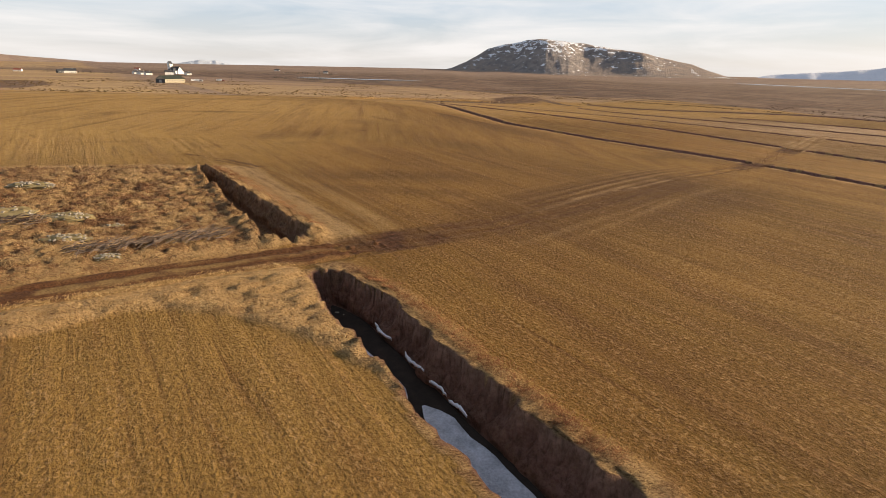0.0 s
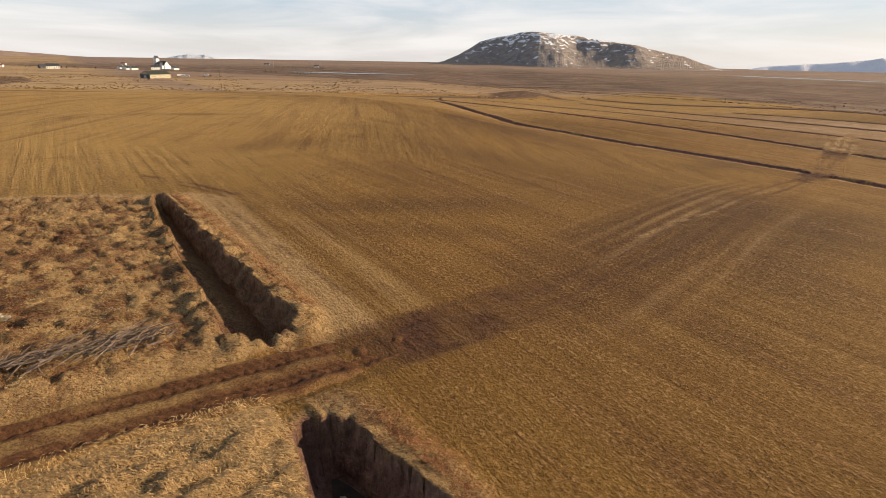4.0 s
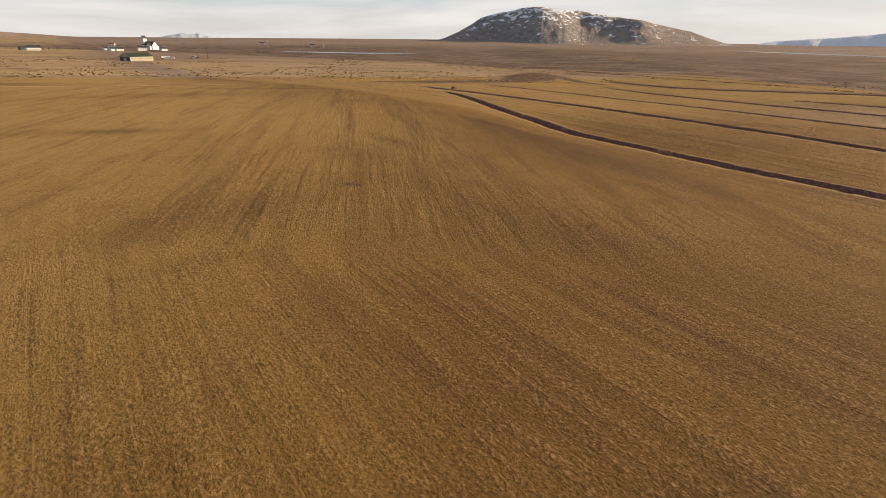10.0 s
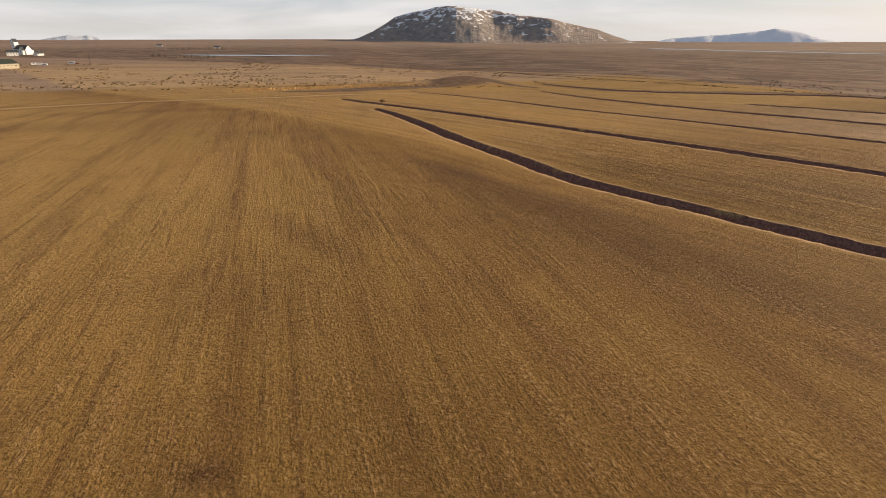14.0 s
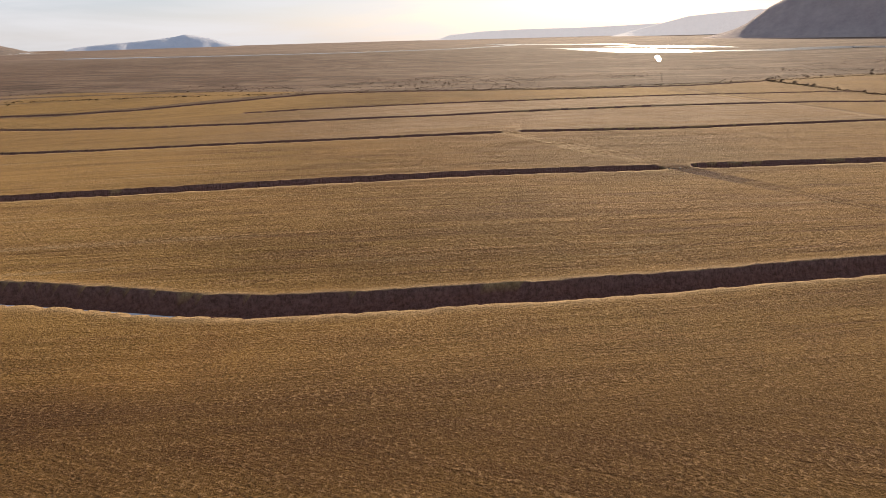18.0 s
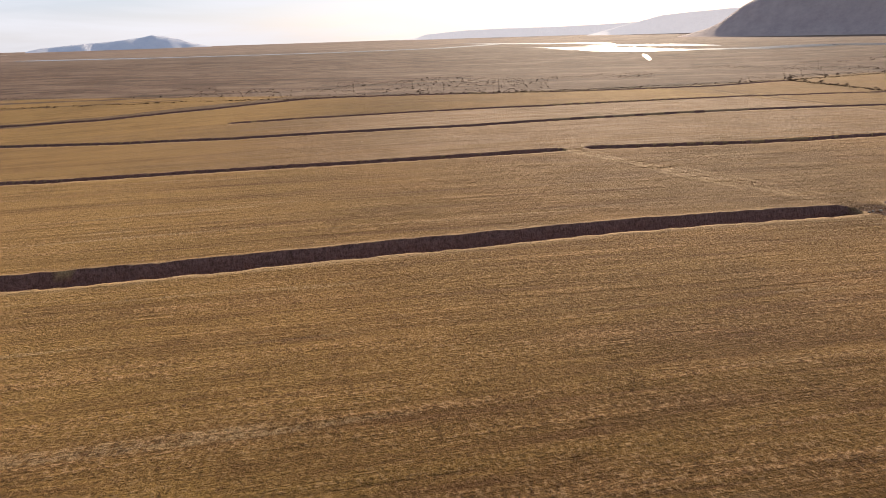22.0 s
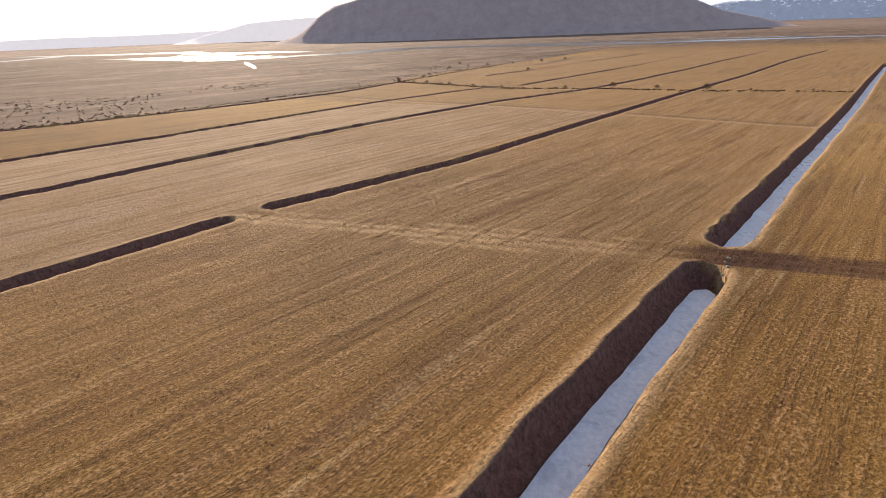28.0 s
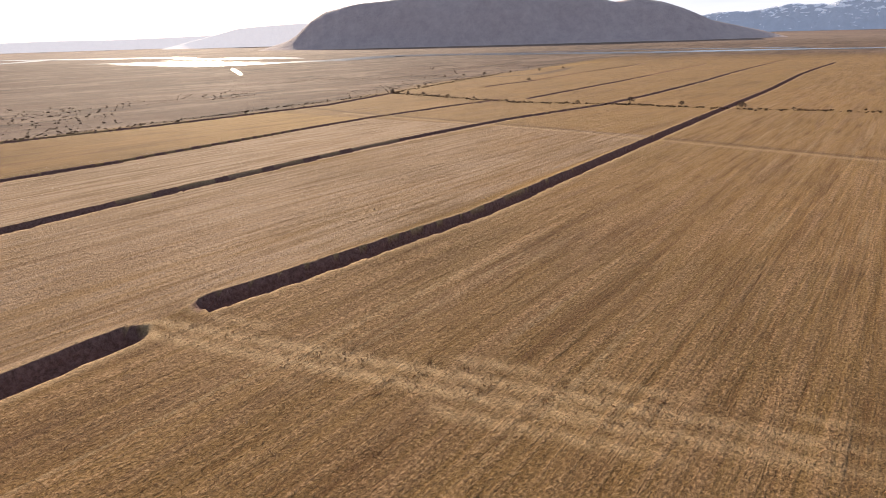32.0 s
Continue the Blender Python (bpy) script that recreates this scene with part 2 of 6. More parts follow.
    c = m.mix(m.math("MULTIPLY", m.math("MULTIPLY", m.ramp(clod, 0.46, 0.39, 0.0, 0.6), clods), bare), c, (0.055, 0.028, 0.013))
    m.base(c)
    h = m.math("ADD", m.math("MULTIPLY", stub, 0.6), m.math("ADD", m.math("MULTIPLY", lumps, 0.42), m.math("ADD", m.math("MULTIPLY", fine, 0.2), m.math("MULTIPLY", m.math("MULTIPLY", rows, drilled), 0.4))))
    h = m.math("ADD", h, m.math("MULTIPLY", lanes_fine, 0.5))
    h = m.math("ADD", h, m.math("MULTIPLY", m.math("MULTIPLY", fibre, m.attr("rough")), 0.8))
    h = m.math("ADD", h, m.math("MULTIPLY", m.math("MULTIPLY", clod, clods), 0.45))
    m.bump(h, 1.0, 0.42)
    return m.m


FIELD = field_material()


def ice_material():
    m = Mat("ditch_ice", 0.35)
    n1, n2 = m.noise(0.35, None, 6.0, 0.65, 0.5), m.noise(3.0, None, 5.0, 0.7)
    c = m.mix(m.ramp(n2, 0.35, 0.65), (0.60, 0.64, 0.72), (0.80, 0.82, 0.86))
    wet = m.ramp(n1, 0.50, 0.70, 0.0, 0.6)
    c = m.mix(wet, c, (0.40, 0.43, 0.50))
    m.base(c)
    m.put(m.b.inputs["Roughness"], m.ramp(n1, 0.5, 0.6, 0.55, 0.2))
    m.bump(n2, 0.3, 0.03)
    return m.m


def water_material():
    m = Mat("open_water", 0.2)
    m.base((0.03, 0.04, 0.05))
    m.b.inputs["Specular IOR Level"].default_value = 0.5
    m.bump(m.noise(0.25, None, 4.0), 0.12, 0.3)
    return m.m


ICE, WATER = ice_material(), water_material()
# ice of the first ditch, greyed to put the ditch's shade in its colour
SHADE_GREY_ICE = plain("shade_grey_ice", (0.22, 0.23, 0.26), (0.62, 0.64, 0.70), 0.9, 0.5, 0.3)
SNOW = plain("old_snow", (0.72, 0.74, 0.80), (0.88, 0.88, 0.90), 2.0, 0.7)


def rock_material(name, rock_a, rock_b, grass_a, grass_b, snow):
    m = Mat(name, 0.95)
    geo = m.n("ShaderNodeNewGeometry")
    up = m.n("ShaderNodeSeparateXYZ", Vector=geo.outputs["Normal"]).outputs[2]
    n1, n2 = m.noise(0.006, None, 8.0, 0.68, 0.4), m.noise(0.022, None, 8.0, 0.75)
    rock = m.mix(m.ramp(n2, 0.35, 0.65), rock_a, rock_b)
    turf = m.mix(m.ramp(n1, 0.4, 0.62), grass_a, grass_b)
    c = m.mix(m.ramp(m.math("ADD", up, m.math("MULTIPLY", n2, 0.5)), 1.08, 1.34), rock, turf)
    if snow:
        z = m.n("ShaderNodeSeparateXYZ", Vector=m.co.outputs["Object"]).outputs[2]
        lie = m.noise(0.019, m.map((1.0, 1.0, 2.6), 0.3), 6.0, 0.62, 0.8)
        amount = m.ramp(m.math("ADD", lie, m.ramp(z, snow * 0.55, snow * 2.1, 0.0, 0.17)), 0.632, 0.65)
        c = m.mix(amount, c, (0.85, 0.87, 0.92))
    m.base(c).bump(n2, 1.0, 16.0)
    return m.m


# ---- helpers for meshes ----


def mesh_object(name, bm, material=None, smooth=False):
    me = bpy.data.meshes.new(name)
    bm.to_mesh(me)
    bm.free()
    if material:
        me.materials.append(material)
    if smooth:
        me.polygons.foreach_set("use_smooth", [True] * len(me.polygons))
    return new(name, me)


def part(name, bm, material, parent, label=""):
    """One mesh under a thing or under a part."""
    ob = mesh_object(name, bm, material)
    ob.parent = parent
    return tagged(ob, label)


def thing(name, place, turn, label, category, group="", kind=""):
    """An empty at a thing's base."""
    ob = new(name)
    ob.matrix_world = pose(*place, 0, 0, turn)
    return tagged(ob, label, category, group, kind)


def quick(name, verts, faces, material, smooth=True):
    """A large mesh straight from arrays of corners and quads or triangles."""
    verts, faces = np.asarray(verts, np.float32), np.asarray(faces, np.int32)
    me = bpy.data.meshes.new(name)
    k = faces.shape[1]
    me.vertices.add(len(verts))
    me.vertices.foreach_set("co", verts.ravel())
    me.loops.add(faces.size)
    me.loops.foreach_set("vertex_index", faces.ravel())
    me.polygons.add(len(faces))
    me.polygons.foreach_set("loop_start", np.arange(0, faces.size, k, dtype=np.int32))
    me.polygons.foreach_set("use_smooth", np.full(len(faces), smooth))
    me.update(calc_edges=True)
    if material:
        me.materials.append(material)
    return new(name, me)


def lattice(ix, iy, seed):
    h = (ix * 374761393 + iy * 668265263 + seed * 1442695041) & 0x7FFFFFFF
    h = ((h ^ (h >> 13)) * 1274126177) & 0x7FFFFFFF
    return ((h ^ (h >> 16)) & 0xFFFF) / 65535.0


def vnoise(x, y, scale, seed=0, octaves=1):
    """Smooth noise about 0, from -1 to 1, one hump about every scale metres."""
    total, amp, norm = 0.0, 1.0, 0.0
    for o in range(octaves):
        px, py = x / scale * 2 ** o, y / scale * 2 ** o
        ix, iy = np.floor(px).astype(np.int64), np.floor(py).astype(np.int64)
        fx, fy = px - ix, py - iy
        fx, fy = fx * fx * (3 - 2 * fx), fy * fy * (3 - 2 * fy)
        a, b = lattice(ix, iy, seed + o), lattice(ix + 1, iy, seed + o)
        c, d = lattice(ix, iy + 1, seed + o), lattice(ix + 1, iy + 1, seed + o)
        total = total + amp * ((a * (1 - fx) + b * fx) * (1 - fy) + (c * (1 - fx) + d * fx) * fy)
        norm, amp = norm + amp, amp * 0.5
    return total / norm * 2 - 1


def sstep(x, a, b):
    t = np.clip((x - a) / (b - a), 0, 1)
    return t * t * (3 - 2 * t)


# ---- the lie of the land ----
SLOPE_X = [-5000, -400, -80, -40, -10, 20, 60, 91, 125, 150, 230, 310, 424, 550, 613, 680, 5000]
SLOPE_Z = [2, 3, 2.2, 1.7, 0.7, -0.9, -3.0, -4.9, -6.6, -7.4, -9.5, -12.8, -15, -19, -21.5, -23, -23]
_gx = np.arange(-700, 1200, 2.0)
_soft = np.hanning(21) / np.hanning(21).sum()
_gz = np.convolve(np.pad(np.interp(_gx, SLOPE_X, SLOPE_Z), 10, mode="edge"), _soft, "valid")


def along(points, x, y):
    """Distance to a line of (x, y, half width), that width, the way away from it, and how far along it lies."""
    best = np.full(x.shape, 1e9)
    half, gx, gy, run = (np.zeros(x.shape) for _ in range(4))
    start = 0.0
    for (ax, ay, aw), (bx, by, bw) in zip(points, points[1:]):
        ex, ey = bx - ax, by - ay
        length = math.hypot(ex, ey)
        t = np.clip(((x - ax) * ex + (y - ay) * ey) / length ** 2, 0, 1)
        dx, dy = x - ax - t * ex, y - ay - t * ey
        d = np.hypot(dx, dy)
        near = d < best
        best = np.where(near, d, best)
        half = np.where(near, aw + t * (bw - aw), half)
        gx, gy = np.where(near, dx / np.maximum(d, 1e-6), gx), np.where(near, dy / np.maximum(d, 1e-6), gy)
        run = np.where(near, start + t * length, run)
        start += length
    return best, half, gx, gy, run


def land(x, y):
    """The height of the undisturbed ground."""
    x, y = np.asarray(x, float), np.asarray(y, float)
    z = np.interp(x, _gx, _gz) - 12.5 * (1 - sstep(x, 20, 260)) * sstep(y, 165, 500)
    # a shallow trough along the second ditch
    d, depth, *_ = along([(-9, 252, 0), (1.5, 213, 0.5), (9, 190, 1.1), (15, 177, 1.5), (27, 161, 1.1), (36, 149, 1.0), (60, 116, 0)], x, y)
    z = z - depth * np.exp(-(d / 12) ** 2)
    return z + sstep(np.hypot(x, y), 2300, 4700) * 14


# ditches: (x, y, half width) along the middle, from north-west to south-east, then depth
DITCHES = {
    "a_south": ([(-9.0, 36.6, 1.7), (-6.5, 33.2, 2.2), (-0.2, 23.6, 2.3), (3.8, 18.2, 2.4), (30, -20, 2.4), (90, -105, 2.3)], 2.2),
    "a_north": ([(-33.3, 70.9, 0.9), (-28.5, 64.0, 1.35), (-21.8, 55.0, 1.85), (-17.2, 48.8, 2.15), (-14.8, 45.6, 2.3)], 1.4),
    "b_north": ([(-11.8, 267, 1.6), (-4, 238, 1.8), (2.5, 211, 1.85), (10.4, 190.5, 1.85), (13, 183.5, 1.9), (16.2, 176.8, 1.9), (22.3, 167.3, 1.9),
                 (30, 156, 1.9), (36.5, 147.5, 1.9), (59, 116.5, 1.9)], 1.7),
    "b_south": ([(62.6, 111.5, 1.9), (75, 95.5, 1.9), (130, 20, 1.9), (230, -120, 1.9)], 1.6),
    "c_north": ([(-23, 316, 1.8), (-10, 290, 1.9), (16, 252, 2.0), (38, 220.5, 2.0), (59, 193.8, 2.0), (72, 178.5, 2.0), (88.3, 157.2, 2.0)], 1.9),
    "c_south": ([(94.6, 149.6, 2.0), (118, 118.4, 1.9), (177, 38, 1.9), (245, -52, 1.8), (318, -149, 1.7)], 1.8),
    "d_north": ([(10, 428, 1.3), (34, 392, 1.5), (48, 350, 1.6), (58, 308, 1.6), (68, 284, 1.6), (100, 234, 1.6), (112, 218, 1.7), (124.5, 202.5, 1.9)], 1.5),
    "d_south": ([(129.8, 195.6, 1.8), (134.5, 187, 1.7), (148, 164, 1.5), (178, 125, 1.5), (247, 35, 1.4), (392, -150, 1.4), (535, -345, 1.4)], 1.5),
    "e": ([(94, 440, 1.3), (102, 372, 1.5), (111, 332, 1.5), (124, 297, 1.5), (159, 236, 1.3), (177, 215, 1.3), (211, 174, 1.3), (252, 118, 1.3), (281, 66, 1.3), (375, -58, 1.1), (633, -370, 1.1)], 1.2),
    "f": ([(115, 498, 1.4), (136, 432, 1.5), (152, 400, 1.6), (186, 370, 1.7), (225, 348, 1.7), (270, 288, 1.7), (303, 244, 1.7), (355, 172, 1.7), (411, 129, 1.5)], 1.3),
    "h": ([(152, 326, 0.9), (178, 285, 1.0), (197, 258, 1.0), (219, 228, 1.0), (240, 206, 1.0), (257, 190, 1.0), (287, 160, 1.0), (316, 122, 1.0), (332, 92, 1.0)], 0.8),
    "k": ([(424, 66, 1.0), (470, 12, 1.1), (560, -70, 1.1), (625, -130, 1.1), (731, -262, 1.1)], 0.9),
    "g": ([(330, 78, 1.1), (422, -37, 1.1), (662, -297, 1.1)], 0.9),
}


def mound_noise(x, y):
    return np.abs(vnoise(x, y, 1.5, 61, 2))


def domes(x, y, size, seed):
    """Rounded humps, one in each cell of a jittered grid: height from 0 to 1 and a random tone for each hump."""
    ix, iy = np.floor(x / size).astype(np.int64), np.floor(y / size).astype(np.int64)
    high, tone = np.zeros(x.shape), np.zeros(x.shape)
    for ox in (-1, 0, 1):
        for oy in (-1, 0, 1):
            cx, cy = ix + ox, iy + oy
            mx, my = cx + 0.1 + 0.8 * lattice(cx, cy, seed), cy + 0.1 + 0.8 * lattice(cx, cy, seed + 1)
            wide = 0.42 + 0.42 * lattice(cx, cy, seed + 2)
            h = (0.45 + 0.55 * lattice(cx, cy, seed + 3)) * np.sqrt(np.clip(1 - ((x / size - mx) ** 2 + (y / size - my) ** 2) / wide ** 2, 0, 1))
            over = h > high
            high, tone = np.where(over, h, high), np.where(over, lattice(cx, cy, seed + 4), tone)
    return high, tone


def shoulder_area(x, y):
    """Long grass between the track and the mown corner west of the first ditch."""
    edge = np.interp(x, [-60, -21.5, -19.4, -16.4, -12.6, -8.9, -5.1, -2.7, 10], [2, 26.8, 29.3, 30.4, 29.7, 28.4, 25.9, 23.4, 5.5])
    across = (x + 9.0) * 0.815 + (y - 36.6) * 0.58
    return sstep(y - edge + 0.5 * vnoise(x, y, 2.2, 402, 2), -0.5, 0.9) * sstep(-across, 1.2, 1.9) * (y - 30.4 - (x + 27) * 0.745 < -1.5) * (x > -70) * (y < 39)


def rough_area(x, y):
    """Unmown ground west of the first ditch and north of the track."""
    side = (x + 14.2) * 0.80 + (y - 45.1) * 0.58
    past = (y - 30.4) - (x + 27) * 0.74
    north = 70.5 + 0.02 * (x + 33) - y + np.where(x < -40, (x + 40) * 0.32, 0) + 0.4 * vnoise(x, y, 1.5, 403)
    return sstep(-side, 0.3, 1.4) * sstep(past, 2.2, 3.2) * sstep(north, -0.6, 0.6) * (x > -400) * (y < 80)


def turf(x, y):
    """Height and tone of the tussocks."""
    wx, wy = x + 0.25 * vnoise(x, y, 1.1, 411), y + 0.25 * vnoise(x, y, 1.1, 412)
    big, tone = domes(wx, wy, 1.05, 421)
    small, tone_s = domes(wx, wy, 0.52, 431)
    flow, tone_f = domes((wx * 0.75 + wy * 0.66) * 0.55, (wy * 0.75 - wx * 0.66) * 1.25, 1.0, 441)
    s = shoulder_area(x, y)
    h = np.where(s > 0.3, 0.42 * flow + 0.12 * small, 0.40 * big + 0.20 * small)
    return h, np.where(s > 0.3, tone_f, np.where(big > 0.3, tone, tone_s))


def lip(x, y, half):
    """How far the ragged edge of a ditch wanders."""
    return half * 0.07 * vnoise(x, y, 5.0, 3) + 0.14 * vnoise(x, y, 1.5, 4)


TRACK = [(-60, 8, 1.9), (-27, 30.4, 1.9), (-17, 37.9, 1.9), (-11.3, 41.8, 2.0), (-5.2, 46.5, 2.2), (3.0, 53.0, 2.2), (21, 73.8, 2.2), (36, 90, 2.2),
         (61, 114.2, 2.0), (91.3, 153.3, 2.0), (126.2, 200.3, 1.6)]
TRACK_END = 73.0
CENTRE, EU, EV = (30.0, 120.0), (-0.58, 0.815), (0.815, 0.58)


def steps(lo, hi, fine, grow, reach, beyond=0):
    """Grid lines: even from lo to hi, then wider and wider out to reach."""
    mid = list(np.arange(lo, hi, fine))
    if beyond:
        mid += list(np.arange(mid[-1] + 2 * fine, beyond, 2 * fine))
    up, down = [mid[-1]], [mid[0]]
    s = fine
    while up[-1] < reach:
        s *= grow
        up.append(up[-1] + s)
    s = fine
    while down[-1] > -reach:
        s *= grow
        down.append(down[-1] - s)
    return np.array(down[:0:-1] + mid + up[1:])


def build_ground():
    gu, gv = steps(-125, 140, 0.8, 1.028, 4650), steps(-125, 145, 0.4, 1.028, 4650, 335)
    # closer lines over the rough ground and the first ditch
    gu = np.sort(np.concatenate([gu[(gu < -76) | (gu > -6)], np.arange(-76, -6, 0.27)]))
    gv = np.sort(np.concatenate([gv[(gv < -112) | (gv > -73)], np.arange(-112, -73, 0.2)]))
    U, V = np.meshgrid(gu, gv, indexing="ij")
    shape = U.shape
    x = (CENTRE[0] + U * EU[0] + V * EV[0]).ravel()
    y = (CENTRE[1] + U * EU[1] + V * EV[1]).ravel()
    cell = np.minimum(*np.meshgrid(np.gradient(gu), np.gradient(gv), indexing="ij")).ravel()
    names = ("mud", "straw", "rough", "moor", "far", "bank", "dark", "pale", "west", "east", "ochre", "tone", "heath")
    a = {k: np.zeros(x.shape) for k in names}
    drop = np.zeros(x.shape)
    hang = np.zeros(x.shape)
    inward = np.zeros((2, x.size))
    tuft = np.zeros(x.shape)
    berm = np.zeros(x.shape)
    for key, (points, depth) in DITCHES.items():
        xs, ys = [p[0] for p in points], [p[1] for p in points]
        i = np.nonzero((x > min(xs) - 8) & (x < max(xs) + 8) & (y > min(ys) - 8) & (y < max(ys) + 8))[0]
        d, half, gx, gy, run = along(points, x[i], y[i])
        edge = half + lip(x[i], y[i], half)
        if key[0] == "a":
            edge = edge + 0.26 * vnoise(x[i], y[i], 1.9, 5) + 0.07 * vnoise(x[i], y[i], 0.8, 6)
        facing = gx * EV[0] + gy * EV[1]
        wall = ((0.64 + 0.22 * facing) if key[0] != "a" else (0.48 + 0.06 * facing) if key == "a_south" else (0.62 + 0.12 * facing)) * half
        s = d - edge
        snap = np.abs(s) < 0.5 * np.minimum(cell[i], 1.5)
        low = (np.abs(s + wall) < 0.5 * np.minimum(cell[i], 1.0)) & ~snap
        move = np.where(snap, -s, np.where(low, -s - wall, 0))
        x[i] += gx * move
        y[i] += gy * move
        s = s + move
        f = np.clip(-s / wall, 0, 1)
        f = np.where(f > 0, 0.24 + 0.76 * f ** 0.85, 0)
        drop[i] = np.maximum(drop[i], depth * f)
        # past the first ditch, sunlit west walls get little peat: light put into colour
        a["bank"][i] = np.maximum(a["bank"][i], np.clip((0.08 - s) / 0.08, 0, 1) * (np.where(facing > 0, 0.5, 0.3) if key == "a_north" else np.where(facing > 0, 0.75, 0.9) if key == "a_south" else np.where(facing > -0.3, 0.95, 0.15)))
        near = np.exp(-np.clip(s, 0, 9) ** 2 / 1.6) * (s > -0.3)
        if key[0] == "a":
            hang[i] = np.maximum(hang[i], (1 - sstep(s, 0.2, 1.0 + 0.9 * (facing > 0))) * (1 - sstep(-s / wall, 0.75, 1.0)) * np.where(facing > 0, 1.0, 0.3))
            inward[:, i] = np.where(s < 0.6, np.stack([-gx, -gy]), inward[:, i])
            a["rough"][i] = np.maximum(a["rough"][i], (0.85 + 0.15 * (key == "a_north")) * np.where(facing > 0, hang[i] * (s > 0.04), (s < 0.5) * (s > -0.6 * wall)))
        if key[0] != "a":
            berm[i] = np.maximum(berm[i], {"b": 0.15, "c": 0.22, "d": 0.2}.get(key[0], 0.36) * np.exp(-(np.clip(s, 0, 9) / 1.3) ** 2) * (s > -0.03) * sstep(facing, 0.0, 0.4))
            # grassy west walls painted paler for the sun on them
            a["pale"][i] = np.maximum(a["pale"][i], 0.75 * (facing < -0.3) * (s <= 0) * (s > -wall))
        tuft[i] = np.maximum(tuft[i], near * (0.3 if key[0] == "a" else 1.0))
        a["pale"][i] = np.maximum(a["pale"][i], (0.9 if key[0] != "a" else 0.4 - 0.4 * (facing < 0)) * np.exp(-np.clip(s, 0, 9) ** 2 / 0.5) * (s > -0.02))
    z = land(x, y) - drop + berm
    # dirt track: two wheel ruts, churned where it crosses the ditches
    d, half, gx, gy, run = along(TRACK, x, y)
    aside = d * np.sign(gx * 0.77 - gy * 0.63)
    way = 1 - sstep(d, half, half + 0.8)
    rut = np.exp(-((d - 0.95) / 0.33) ** 2)
    worn = sstep(vnoise(run, d * 0.3, 9.0, 11, 2), -0.5, 0.4)
    first = (run < 75).astype(float)
    a["mud"] = np.maximum(a["mud"], np.clip(rut * (0.7 + 0.3 * worn) * np.interp(run, [0, 63, 70, 100, 140, 156, 166, 196, 205, 213, 217], [1, 1, 0.7, 0.6, 0.6, 0.9, 0.5, 0.5, 0.95, 1.0, 0]), 0, 1))
    churn = np.exp(-((x + 6) ** 2 + (y - 46.5) ** 2) / 20.0) + 0.6 * np.exp(-((x + 1) ** 2 + (y - 50.5) ** 2) / 12.0)
    for cx, cy, size in ((60.5, 114, 42.0), (90.5, 152.5, 20.0)):
        churn = churn + 0.9 * np.exp(-((x - cx) ** 2 + (y - cy) ** 2) / size) * (d < 9)
    a["mud"] = np.clip(np.maximum(a["mud"], churn * way * 0.75 + np.where((run > 150) & (run < 168) | (run > 198), 0.75, 0.35) * way * (1 - sstep(run, 209, 217)) * sstep(vnoise(x, y, 2.0, 21) + 0.7 * (run > 190), -0.2, 0.5)), 0, 1) * (drop < 0.2)
    a["dark"] = np.maximum(a["dark"], 0.5 * np.exp(-(d / 4.0) ** 2) * np.exp(-((run - 112) / 22.0) ** 2))
    a["pale"] = np.maximum(a["pale"], sstep(run, 214, 226) * (run < 279) * np.maximum(0.95 * np.exp(-((d - 1.0) / 0.6) ** 2) * (0.55 + 0.45 * worn), 0.75 * np.exp(-((d - 3.1) / 0.5) ** 2) * sstep(vnoise(run, aside, 8.0, 46, 2), -0.3, 0.3)))
    z -= way * 0.05 + rut * 0.08 * (run < 222) + 0.16 * (1 - sstep(d, 2.0, 2.6)) * (1 - sstep(run, TRACK_END - 14, TRACK_END - 6))
    # many old wheel marks side by side where the track runs out into the large field
    fan = 1.5 * vnoise(aside + 0.8 * vnoise(run, d * 0, 30.0, 35), run * 0.018, 0.75, 39, 2) * np.exp(-(aside / 7.5) ** 4) * sstep(run, 70, 84) * (1 - sstep(run, 120, 150))
    fan = fan * sstep(vnoise(run, aside * 1.5, 16.0, 36, 2), -0.45, 0.2)
    a["mud"] = np.maximum(a["mud"], 0.85 * np.clip(fan, 0, 1))
    a["dark"] = np.maximum(a["dark"], 0.7 * np.exp(-(aside / 8.0) ** 4) * sstep(run, 66, 82) * (1 - sstep(run, 118, 145)))
    a["pale"] = np.maximum(a["pale"], 0.42 * np.clip(-fan, 0, 1))
